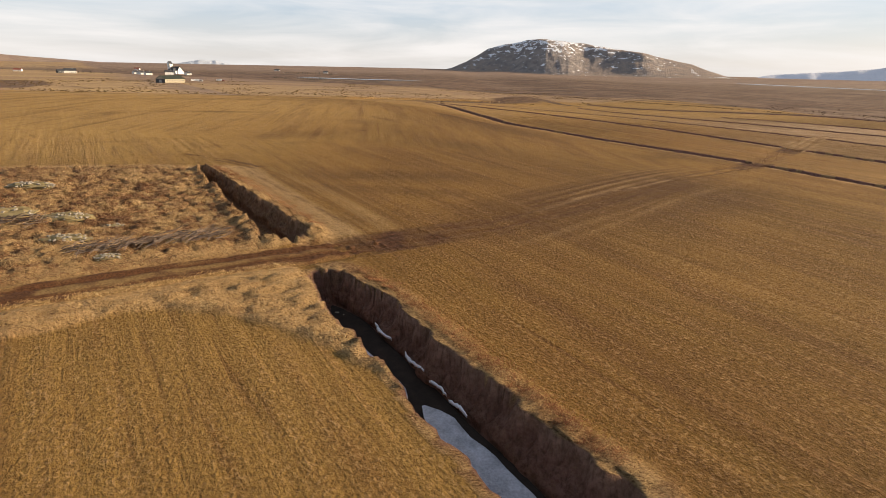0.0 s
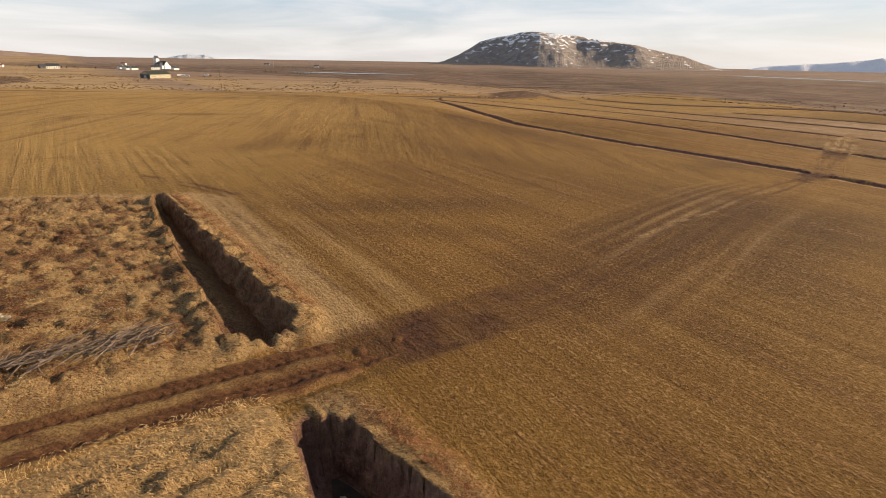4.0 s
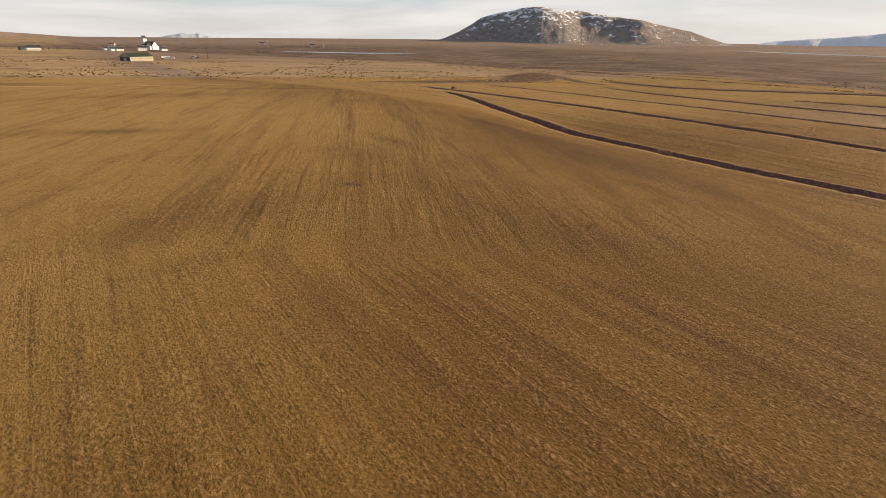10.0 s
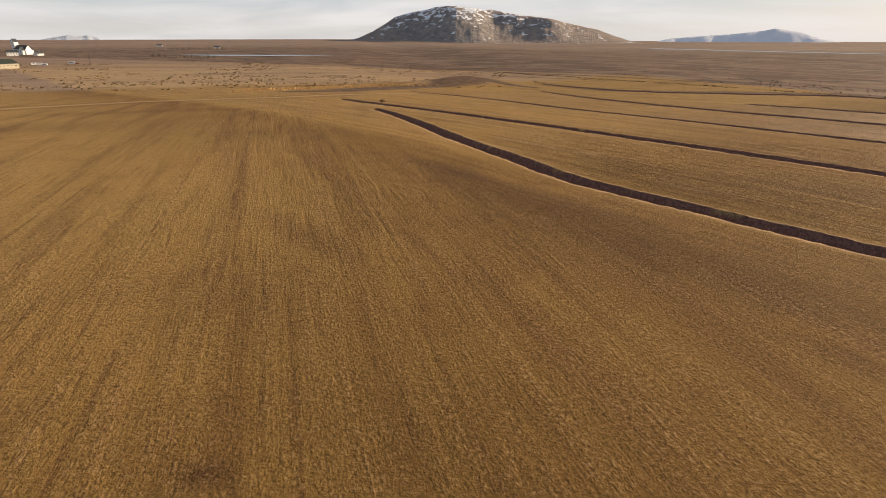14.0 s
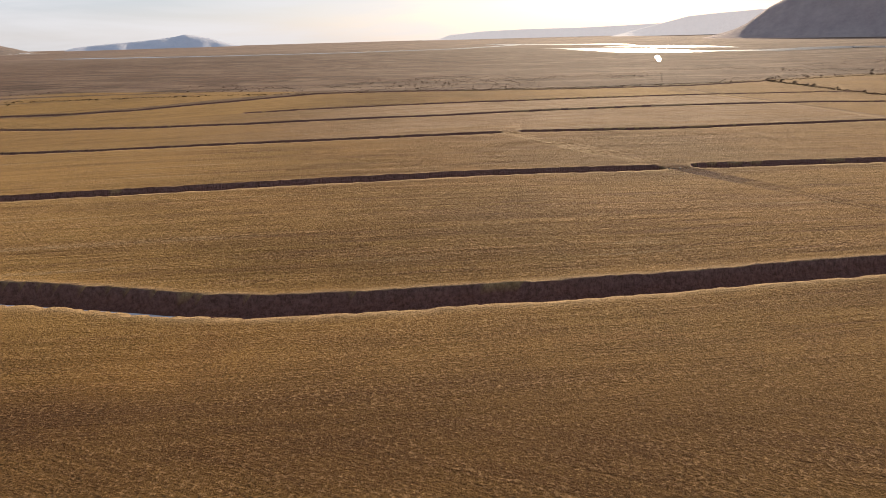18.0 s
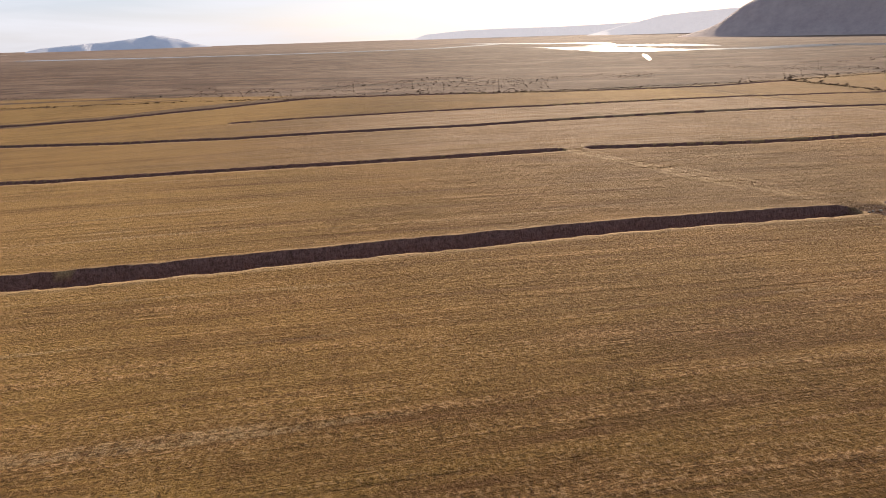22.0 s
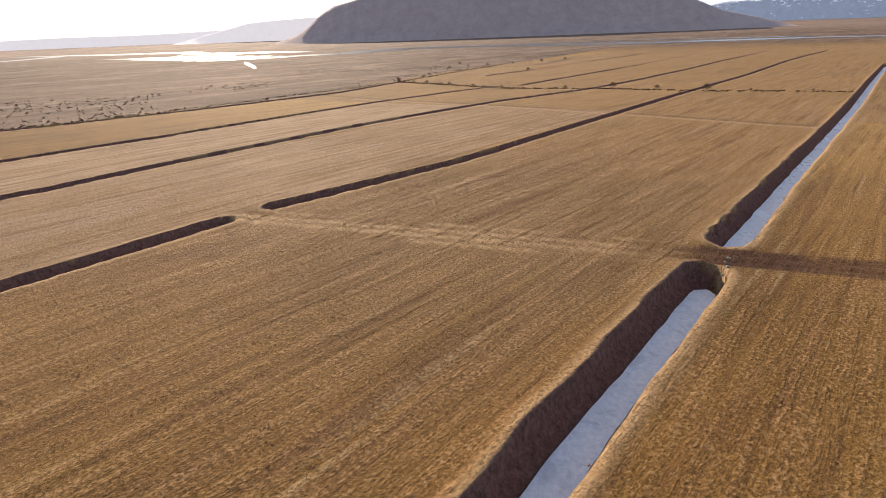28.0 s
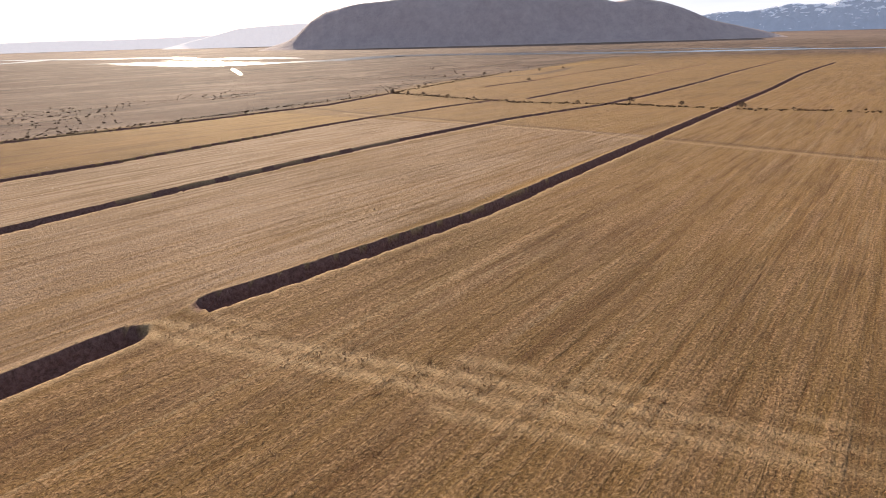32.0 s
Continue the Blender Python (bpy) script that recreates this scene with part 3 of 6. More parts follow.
    # dark patches in the large field; two broad at y 92 paint stubble shade
    for cx, cy, rx, ry, turn, f in ((-8, 74, 16, 4, 0.3, 0.7), (-2, 176, 13, 4.5, -1.0, 0.95), (-20, 150, 7, 2.5, -1.0, 0.55), (6, 164, 9, 2.2, -1.0, 0.8),
                                    (-34, 108, 13, 5, 0.9, 0.45), (-66, 150, 9, 3, 0.3, 0.7), (14, 128, 14, 3, -0.9, 0.4), (-21.8, 122, 1.2, 0.7, 0, 0.9),
                                    (4, 163, 26, 8, -0.95, 0.85), (12, 146, 26, 8, -0.95, 0.75), (0, 108, 22, 7, -0.9, 0.55), (15, 52, 13, 6, 0.75, 0.35), (30, 70, 26, 6, 0.8, 0.75), (-8, 65, 13, 2.5, 0.05, 0.5), (-85, 215, 30, 9, 0.5, 0.4),
                                    (45, 118, 12, 4, 0.8, 0.6), (14, 92, 34, 18, -0.9, 0.38), (-12, 92, 16, 12, 0.2, 0.25), (2, 150, 30, 13, -0.95, 0.45), (-24, 140, 10, 7, -0.95, 0.35), (105, 136, 12, 3, -0.95, 0.75), (-70, 255, 30, 5, 0.4, 0.45)):
        px, py = (x - cx) * math.cos(turn) + (y - cy) * math.sin(turn), (y - cy) * math.cos(turn) - (x - cx) * math.sin(turn)
        wobble = 1 + 0.55 * vnoise(x, y, 4.5, 31, 2)
        a["dark"] = np.maximum(a["dark"], f * np.exp(-((px / rx) ** 2 + (py / ry) ** 2) * wobble))
    for points, wide, f in (([(-42, 81.5, 0), (-33, 77.8, 0), (-27, 74.2, 0)], 0.45, 0.9), ([(-40, 79.6, 0), (-32, 76.0, 0), (-27.5, 73.0, 0)], 0.4, 0.7),
                            ([(-29.5, 73.2, 0), (-19.8, 61.3, 0), (-11, 50.4, 0)], 0.3, 0.55), ([(-27.6, 74.0, 0), (-18.2, 62.0, 0), (-9, 51, 0)], 0.3, 0.4)):
        dr, *_ = along(points, x, y)
        a["mud"] = np.maximum(a["mud"], f * np.exp(-(dr / wide) ** 2) * sstep(vnoise(x, y, 1.4, 32, 2), -0.5, 0.2))
    dr, *_ = along([(13.5, 67.6, 0), (20.5, 74.9, 0), (28.0, 81.8, 0)], x, y)
    a["pale"] = np.maximum(a["pale"], 0.6 * np.exp(-(dr / 0.3) ** 2) * sstep(vnoise(x, y, 1.2, 33, 2), -0.4, 0.2))
    # where the land lies: v counts across the ditches, u along them
    u, v = (x - CENTRE[0]) * EU[0] + (y - CENTRE[1]) * EU[1], (x - CENTRE[0]) * EV[0] + (y - CENTRE[1]) * EV[1]
    ragged = vnoise(x, y, 14.0, 41, 3)
    # rough ground west of the first ditch and north of the track
    side = (x + 14.2) * 0.80 + (y - 45.1) * 0.58
    past = (y - 30.4) - (x + 27) * 0.74
    north = 70.5 + 0.02 * (x + 33) - y + np.where(x < -40, (x + 40) * 0.32, 0)
    wild, shoulder = rough_area(x, y), shoulder_area(x, y)
    a["pale"] = np.maximum(a["pale"], np.maximum(0.8 * np.exp(-((north + 0.3) / 1.2) ** 2) * (x < -30) * (x > -200), 0.85 * shoulder))
    a["pale"] = np.maximum(a["pale"], 0.5 * sstep(side, 1.2, 2.2) * (1 - sstep(side, 5.0, 6.5)) * (past > 2) * (y < 74))
    comb = 1.3 * vnoise(side + 0.5 * vnoise(x, y, 18.0, 37), (y - x) * 0.02, 0.5, 40, 2) * sstep(side, 1.6, 2.6) * (1 - sstep(side, 8, 14)) * sstep(past, 2, 4) * (1 - sstep(y, 72, 80)) * (x > -45)
    a["mud"] = np.maximum(a["mud"], 0.40 * np.clip(comb, 0, 1) * sstep(vnoise(x, y, 3.0, 38, 2), -0.5, 0.3))
    a["pale"] = np.maximum(a["pale"], 0.40 * np.clip(-comb, 0, 1))
    verge = np.exp(-((np.abs(d - 3.0)) / 0.9) ** 2) * (run < 62) * (wild + shoulder > 0.2)
    a["pale"] = np.maximum(a["pale"], 0.8 * verge)
    a["rough"] = np.maximum(a["rough"], np.maximum(wild, 0.9 * shoulder))
    dome, tone = np.zeros(x.shape), np.zeros(x.shape)
    k = np.nonzero((np.maximum(a["rough"], hang) > 0.01) & (cell < 1.2))[0]
    dome[k], tone[k] = turf(x[k], y[k])
    a["tone"] = tone
    z += dome * np.maximum(wild, shoulder) * (1 - 0.75 * sstep(4.2 - d, 0, 1.4)) * (1 - sstep(drop, 0.1, 0.5))
    dn, half_n, *_ = along(DITCHES["a_north"][0], x[k], y[k])
    z[k] += 0.85 * dome[k] * (1 - sstep(dn, half_n * 1.15, half_n * 1.7)) * sstep(dn, 0.1, 0.7)
    push = np.minimum(1.1 * dome, 0.5) * hang * (d > 2.6)
    x, y, z = x + inward[0] * push * 1.15, y + inward[1] * push * 1.15, z + 0.5 * push
    # straw-coloured strips between the lower ditches, then heather moor to the river
    de, *_ = along(DITCHES["e"][0], x, y)
    south = sstep(u, -118, -112)
    hp = DITCHES["h"][0]
    hu = [(q[0] - CENTRE[0]) * EU[0] + (q[1] - CENTRE[1]) * EU[1] for q in hp][::-1]
    hv = [(q[0] - CENTRE[0]) * EV[0] + (q[1] - CENTRE[1]) * EV[1] for q in hp][::-1]
    rim = np.interp(u, hu, hv)
    strip = sstep(v, 125.5, 127.5) * (1 - sstep(v, 173, 176)) * (0.78 + 0.2 * ragged) + sstep(v, 174.5, 177) * (1 - sstep(v, rim - 2, rim + 1)) * (0.95 + 0.2 * ragged)
    a["straw"] = np.maximum(a["straw"], strip * south * (1 - 0.85 * sstep(u, 20, 130)) + strip * (u <= -112) * 0.12)
    a["straw"] = np.maximum(a["straw"], np.maximum(0.34 * (1 - south) * (v > 20) * (v < 420), 0.34 * sstep(v, 70, 74) * (1 - sstep(v, 121, 124)) * (1 - sstep(u, 0, 60))))
    hedge = np.exp(-((u + 115 + 0.13 * (v - 150) + 2.0 * ragged) / 1.6) ** 2) * (v > 72) * (v < 360)
    a["dark"], a["pale"] = np.maximum(a["dark"], 0.75 * hedge), np.maximum(a["pale"], 0.5 * np.exp(-((u + 111.5 + 0.13 * (v - 150)) / 1.2) ** 2) * (v > 72) * (v < 260))
    toward, *_ = along(DITCHES["b_north"][0], x, y)
    a["west"] = sstep(y, 92, 112) * sstep(toward, 12, 24) * (v < 20) * (x < 60)
    a["ochre"] = np.clip(0.35 * sstep(-(x + 9.0) * 0.80 - (y - 36.6) * 0.58, -1, 3) * (y < 60) * (x < 60) + 0.9 * sstep(-v, -22, 45) * sstep(y + 0.9 * np.clip(-x - 5, 0, 80), 78, 135) * (1 - 0.8 * np.exp(-((x + 10) / 38) ** 2 - ((y - 118) / 34) ** 2)), 0, 1)
    a["ochre"] = np.maximum(a["ochre"], sstep(v, 14, 24) * np.clip(0.7 * sstep(u, 30, 110) + 0.75 * sstep(-u, 5, 110), 0, 0.75) * (1 - sstep(np.hypot(x, y), 750, 1000)) * (1 - np.clip(a["straw"] * 1.5, 0, 1)))
    a["east"] = sstep(v, 24, 30) * (1 - sstep(v, 120, 124))
    # pale verge along the north end of the large field
    dv, *_ = along([(-230, 205, 0), (-122, 262, 0), (-90, 300, 0), (-48, 331, 0), (-22, 369, 0), (10, 400, 0)], x, y)
    a["pale"] = np.maximum(a["pale"], 0.9 * np.exp(-(dv / 2.2) ** 2))
    a["dark"] = np.maximum(a["dark"], 0.45 * np.exp(-((dv - 6) / 3.0) ** 2) * (vnoise(x, y, 30, 44) > -0.2))
    df, *_ = along([(150, 560, 0), (200, 450, 0), (240, 350, 0), (320, 268, 0), (381, 171, 0), (465, 118, 0), (640, 20, 0), (900, -250, 0), (1300, -900, 0)], x, y)
    edge_y = np.interp(x, [-2500, -900, -100, 120, 200, 235, 270, 303, 355, 411, 470, 640, 900, 1300, 2500], [1700, 1250, 760, 660, 520, 360, 292, 248, 176, 134, 100, -25, -300, -930, -3000])
    a["moor"] = sstep(y - edge_y + 10 * ragged, -6, 22)
    a["moor"] = np.maximum(a["moor"], sstep(np.hypot(x, y) + 60 * ragged, 850, 1100) * (x > 150))
    # far: where the haze-paled colour lies, growing with distance and to the north
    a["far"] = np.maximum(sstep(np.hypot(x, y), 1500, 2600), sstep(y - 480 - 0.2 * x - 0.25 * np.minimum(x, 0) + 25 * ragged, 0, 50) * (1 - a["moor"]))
    for cx, cy, rx, ry in ((-182, 258, 26, 10), (40, 520, 46, 9), (-20, 470, 60, 7), (322, 560, 40, 15), (250, 486, 60, 7)):
        a["dark"] = np.maximum(a["dark"], 0.95 * np.exp(-(((x - cx) * 0.9 + (y - cy) * 0.4) / rx) ** 2 - (((y - cy) * 0.9 - (x - cx) * 0.4) / ry) ** 2))
    z += 3.0 * np.exp(-(((x - 50) * 0.9 + (y - 525) * 0.4) / 38) ** 2 - (((y - 525) * 0.9 - (x - 50) * 0.4) / 9) ** 2)
    # banks of dark heath: a long spoil bank at the head of the ditches, the strip under the moor, an old peat cutting
    # the spoil bank's dark tone also holds the shade of its steep face
    for points, f in (([(-50, 392, 9), (-33, 405, 12), (-12, 440, 13), (16, 478, 10), (45, 508, 13), (64, 520, 18), (80, 522, 10), (87, 508, 5), (103, 474, 2)], 1.0),
                      ([(115, 498, 5), (138, 430, 6), (160, 405, 6), (195, 378, 7), (240, 352, 12)], 0.8),
                      ([(240, 352, 12), (300, 300, 22), (346, 262, 24), (376, 226, 22), (412, 190, 20), (455, 140, 8)], 0.62),
                      ([(303, 578, 3), (318, 561, 6), (292, 512, 15), (262, 458, 8)], 0.9), ([(330, 530, 3), (300, 500, 8)], 0.8),
                      ([(-90, 749, 4), (-6, 721, 4), (88, 706, 4), (140, 610, 4), (180, 533, 4), (202, 478, 3), (222, 432, 3), (262, 414, 2)], 0.9),
                      ([(-83, 678, 2), (32, 644, 2), (111, 594, 2), (168, 500, 2), (210, 422, 1.5)], 0.7),
                      ([(339, 442, 2), (403, 388, 2.5), (487, 347, 2.5), (620, 250, 2)], 0.7), ([(668, 484, 4), (719, 420, 4), (800, 330, 4)], 0.6),
                      ([(571, 19, 7), (580, -36, 8), (703, -134, 5)], 0.8), ([(-520, 640, 30), (-440, 560, 26), (-392, 478, 10)], 0.95),
                      ([(-160, 1010, 10), (60, 1000, 14), (240, 960, 10)], 0.6), ([(430, 900, 12), (560, 860, 10)], 0.5), ([(130, 1180, 25), (330, 1120, 20), (520, 1010, 12)], 0.45)):
        xs, ys = [q[0] for q in points], [q[1] for q in points]
        i = np.nonzero((x > min(xs) - 40) & (x < max(xs) + 40) & (y > min(ys) - 40) & (y < max(ys) + 40))[0]
        dh, wide, *_ = along(points, x[i], y[i])
        dh = dh + wide * 0.35 * vnoise(x[i], y[i], 9.0, 45, 3)
        a["heath"][i] = np.maximum(a["heath"][i], f * (1 - sstep(dh, wide * 0.75, wide * 1.15)))
    k2 = np.nonzero((a["moor"] > 0.3) & (np.hypot(x, y) < 2600))[0]
    wet = vnoise(u[k2] * 0.22 + 40 * vnoise(x[k2], y[k2], 160.0, 47), v[k2], 26.0, 48, 4)
    a["heath"][k2] = np.maximum(a["heath"][k2], 0.55 * sstep(wet, 0.12, 0.34))
    z += 2.6 * np.exp(-((x - 66) / 26) ** 2 - ((y - 524) / 20) ** 2)
    # small relief
    still = drop < 0.05
    z += 0.010 * vnoise(x, y, 2.2, 51, 2) * (cell < 2) + 0.012 * np.sin(v * 2 * math.pi / 1.55) * still * (cell < 0.7) * (1 - a["rough"])
    hump = mound_noise(x, y)
    z += (0.03 + np.clip(0.55 - hump, 0, 1) * 0.22) * tuft * (1 - a["rough"]) * (cell < 1.2) * (1 - sstep(drop, 0.2, 1.0)) * (1 - a["mud"])
    z += (drop > 0.3) * (0.10 + 0.25 * hang) * vnoise(x, y, 0.9, 71, 2) * (cell < 1.2)
    z += a["mud"] * 0.06 * vnoise(x, y, 0.7, 81) * (cell < 1.2)
    n, m = shape
    idx = np.arange(n * m).reshape(n, m)
    faces = np.stack([idx[:-1, :-1], idx[1:, :-1], idx[1:, 1:], idx[:-1, 1:]], -1).reshape(-1, 4)[:, ::-1]
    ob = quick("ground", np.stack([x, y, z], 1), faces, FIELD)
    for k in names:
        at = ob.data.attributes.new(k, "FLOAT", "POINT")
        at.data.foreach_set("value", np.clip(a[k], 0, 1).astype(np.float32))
    return tagged(ob, "dry brown winter hayfields cut by drainage ditches", "ground", "", "structure")


build_ground()


def ribbon(name, points, half, level, material, label, category, seed, lo=0.0, hi=1.0, ragged=0.25, kind="structure", taper=3.0):
    """A sheet of ice or water along a line, with an uneven edge; half 0 takes each point's own half width."""
    run = [0.0]
    for (ax, ay, *_), (bx, by, *_) in zip(points, points[1:]):
        run.append(run[-1] + math.hypot(bx - ax, by - ay))
    s = np.arange(run[-1] * lo, run[-1] * hi, max(0.8, run[-1] / 400))
    px, py = np.interp(s, run, [p[0] for p in points]), np.interp(s, run, [p[1] for p in points])
    tx, ty = np.gradient(px), np.gradient(py)
    length = np.hypot(tx, ty)
    nx, ny = -ty / length, tx / length
    wide = np.interp(s, run, [p[2] for p in points]) if not half else np.full(len(s), half)
    rows = []
    tip = np.clip(np.minimum(s - s[0], s[-1] - s) / (taper * wide), 0.02, 1) ** 0.6
    for side in (-1.0, -0.4, 0.3, 1.0):
        w = wide * tip * side * (1 + (ragged * vnoise(s, s * 0 + side, 3.0, seed, 2) if abs(side) == 1 else 0))
        x, y = px + nx * w, py + ny * w
        rows.append(np.stack([x, y, level(px, py)], 1))
    n = len(s)
    verts = np.concatenate(rows)
    faces = [(r * n + i, r * n + i + 1, (r + 1) * n + i + 1, (r + 1) * n + i) for r in range(3) for i in range(n - 1)]
    return tagged(quick(name, verts, np.array(faces)[:, ::-1], material), label, category, "", kind)


def ditch_level(depth, above):
    return lambda x, y: land(x, y) - depth + above


for key, depth, above, half in (("b_north", 1.7, 0.35, 1.0), ("b_south", 1.6, 0.3, 0.95), ("c_north", 1.9, 0.35, 1.05), ("c_south", 1.8, 0.4, 1.05),
                                ("d_north", 1.5, 0.15, 0.8)):
    ribbon("ditch_ice", [(p[0] - 0.45 * EV[0], p[1] - 0.45 * EV[1]) for p in DITCHES[key][0]], half, ditch_level(depth, above), ICE, "pale bluish ice lying along the bottom of a ditch", "ice", len(key) + int(depth * 10), 0.0, 1.0, 0.16, "structure", 0.9)
BOG = plain("wet_peat", (0.018, 0.013, 0.010), (0.045, 0.031, 0.023), 1.5, 0.9, 0.4)
ribbon("ditch_mud", DITCHES["a_south"][0], 0.95, ditch_level(2.2, 0.16), BOG, "dark wet peat along the bottom of a ditch", "mud", 5, 0.0, 0.4)
ribbon("ditch_ice", [(-6.4, 31.2), (-5.0, 29.3), (-3.6, 27.3), (-2.6, 25.8)], 0.34, ditch_level(2.2, 0.34), SHADE_GREY_ICE, "ice on the foot of a ditch bank, greyed for shade", "ice", 24, 0.0, 1.0, 0.5)
ribbon("ditch_ice", [(-1.9, 25.6), (-0.3, 23.3), (1.5, 20.9), (3.8, 17.9), (30.2, -20.2), (90, -105.2)], 0.62, ditch_level(2.2, 0.26), SHADE_GREY_ICE,
       "ice in the bottom of a ditch, greyed for shade", "ice", 25, 0.0, 1.0, 0.8)

# ---- river and flood pools on the plain ----
def water_level(x, y):
    return np.maximum(-22.6, land(x, y) + 0.3)


ribbon("river", [(2390, 1200, 70), (2270, 980, 55), (2100, 760, 75), (2030, 626, 85), (1860, 460, 55)], 0, water_level, WATER, "broad shining river across the plain", "river", 9, 0, 1, 0.35)
ribbon("river", [(1120, 2300, 40), (1230, 1700, 34), (1420, 1250, 30), (1700, 1000, 30), (2050, 960, 30), (2270, 980, 40)], 0, water_level, WATER, "thin far arm of the river", "river", 10, 0, 1, 0.35)
ribbon("river", [(1570, 660, 14), (1542, 568, 60), (1494, 508, 85), (1370, 416, 75), (1253, 323, 85), (1208, 257, 65), (1220, 205, 33), (1240, 106, 40), (1376, -32, 50), (1344, -160, 48),
                 (1160, -352, 42), (1050, -477, 40), (994, -622, 40), (931, -753, 24), (866, -827, 20), (500, -1350, 20)], 0, water_level, WATER,
       "wide bend of the river glinting in the sun", "river", 11, 0, 1, 0.3)
ribbon("flood_pool", [(1690, 520, 12), (1693, 428, 60), (1618, 322, 85), (1510, 222, 70), (1428, 163, 18)], 0, water_level, WATER, "shallow flood pool glinting in the sun", "pool", 12, 0, 1, 0.5)
ribbon("river", [(1340, -296, 14), (1278, -410, 18), (1255, -541, 18), (1092, -707, 16), (1002, -829, 12)], 0, water_level, WATER, "narrow back channel of the river", "river", 15, 0, 1, 0.4)
ribbon("flood_pool", [(1040, 283, 2), (960, 272, 4.5), (900, 262, 3.5), (826, 252, 2)], 0, water_level, WATER, "narrow arm of a flood pool", "pool", 13, 0, 1, 0.5)

# ---- hills round the horizon ----


def hill(name, az, dist, width, depth, height, skyline, material, label, seed, rows=46, cols=150, rough=0.16, base=-24.0, steep=0.25, back=0.0, inset=0.04):
    """A hill seen from the fields: az in degrees to its middle, skyline a few (share of width, share of height)."""
    sx, sh = [p[0] for p in skyline], [p[1] for p in skyline]
    ca, sa = math.cos(radians(az)), math.sin(radians(az))
    A, B = np.meshgrid(np.linspace(-0.5, 0.5, cols), np.linspace(-0.5, 0.5, rows), indexing="ij")
    a, b = A.ravel(), B.ravel()
    bend = a + 0.01 * vnoise(b * 9, a * 4, 1.0, seed + 5)
    crest = np.interp(bend, sx, sh)
    b = b - back * np.clip(np.maximum(-inset - a, (a - inset) * (inset > 0.1)), 0, 1)
    slope = np.clip(1 - np.abs(b + 0.06 * vnoise(a * 14, b * 3, 1.0, seed)) / (0.22 + 0.28 * 1.0), 0, 1)
    slope = np.where(b < 0, slope ** 0.9, slope)
    talus, cliff = np.clip(slope * 1.5, 0, 1), sstep(slope, 0.46, 0.62)
    shape = (1 - steep) * talus * talus * (3 - 2 * talus) + steep * (0.42 * talus + 0.58 * cliff)
    gully = rough * vnoise(a * width, b * depth, 150.0, seed + 1, 5) * shape * (1.15 - 0.75 * (shape > 0.93))
    ridge = 1 - np.abs(vnoise(a * width, b * depth * 0.3, 110.0, seed + 9, 4))
    gully = gully - 2.2 * rough * ridge * shape * (1 - shape)
    h = height * crest * (shape + gully * 0.9) * sstep(0.5 - np.abs(B.ravel()), 0.0, 0.06)
    lx, ly = a * width, B.ravel() * depth + dist
    x = CENTRE[0] + ly * sa + lx * ca
    y = CENTRE[1] + ly * ca - lx * sa
    z = base - 3.0 + np.maximum(h, -2)
    idx = np.arange(cols * rows).reshape(cols, rows)
    faces = np.stack([idx[:-1, :-1], idx[1:, :-1], idx[1:, 1:], idx[:-1, 1:]], -1).reshape(-1, 4)
    return tagged(quick(name, np.stack([x, y, z], 1), faces, material), label, "hill", "", "structure")


def sighted_hill(name, dist, depth, sight, material, label, seed, rows, cols, rough, base, steep=0.25, back=0.0, inset=0.04):
    """A hill by its skyline: (heading, elevation) in degrees from the middle of the fields."""
    az = 0.5 * (sight[0][0] + sight[-1][0])
    across = [dist * math.tan(radians(q[0] - az)) for q in sight]
    high = [max(0.0, 17 + math.hypot(dist, w) * math.tan(radians(q[1])) - base + 3) for q, w in zip(sight, across)]
    width, top = 2 * max(-across[0], across[-1]), max(high)
    return hill(name, az, dist, width, depth, top, [(w / width, h / top) for w, h in zip(across, high)], material, label, seed, rows, cols, rough, base, steep, back, inset)


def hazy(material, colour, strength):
    """Distance haze painted as a glow: air light over hills several kilometres away."""
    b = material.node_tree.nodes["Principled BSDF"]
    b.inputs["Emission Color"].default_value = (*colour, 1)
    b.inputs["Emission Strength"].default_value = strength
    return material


CRAG = rock_material("crag_and_scree", (0.17, 0.155, 0.155), (0.36, 0.31, 0.28), (0.27, 0.20, 0.16), (0.36, 0.27, 0.205), 100)
# nearer mountain: base raised to pale mauve to hold the haze over it
HAZED_HILL = rock_material("hazed_hillside", (0.48, 0.37, 0.355), (0.62, 0.50, 0.465), (0.58, 0.455, 0.42), (0.68, 0.54, 0.475), 0)
# far hills: haze put into pale or bluish base colours, besides the glow
HAZE_BLUE_HILL = hazy(rock_material("haze_blue_hills", (0.50, 0.52, 0.58), (0.58, 0.59, 0.63), (0.54, 0.55, 0.60), (0.60, 0.60, 0.64), 0), (0.62, 0.72, 0.95), 0.10)
HAZE_PALE_HILL = hazy(rock_material("haze_pale_hills", (0.40, 0.38, 0.37), (0.46, 0.43, 0.41), (0.43, 0.40, 0.385), (0.48, 0.45, 0.43), 0), (1.0, 0.91, 0.87), 0.38)
SNOWY = hazy(rock_material("hazed_snowy_hills", (0.30, 0.34, 0.42), (0.38, 0.42, 0.50), (0.34, 0.38, 0.46), (0.42, 0.45, 0.52), 90), (0.70, 0.78, 0.95), 0.10)
BROWN_HILL = rock_material("brown_ridge", (0.22, 0.16, 0.14), (0.28, 0.21, 0.17), (0.25, 0.18, 0.145), (0.32, 0.24, 0.18), 0)

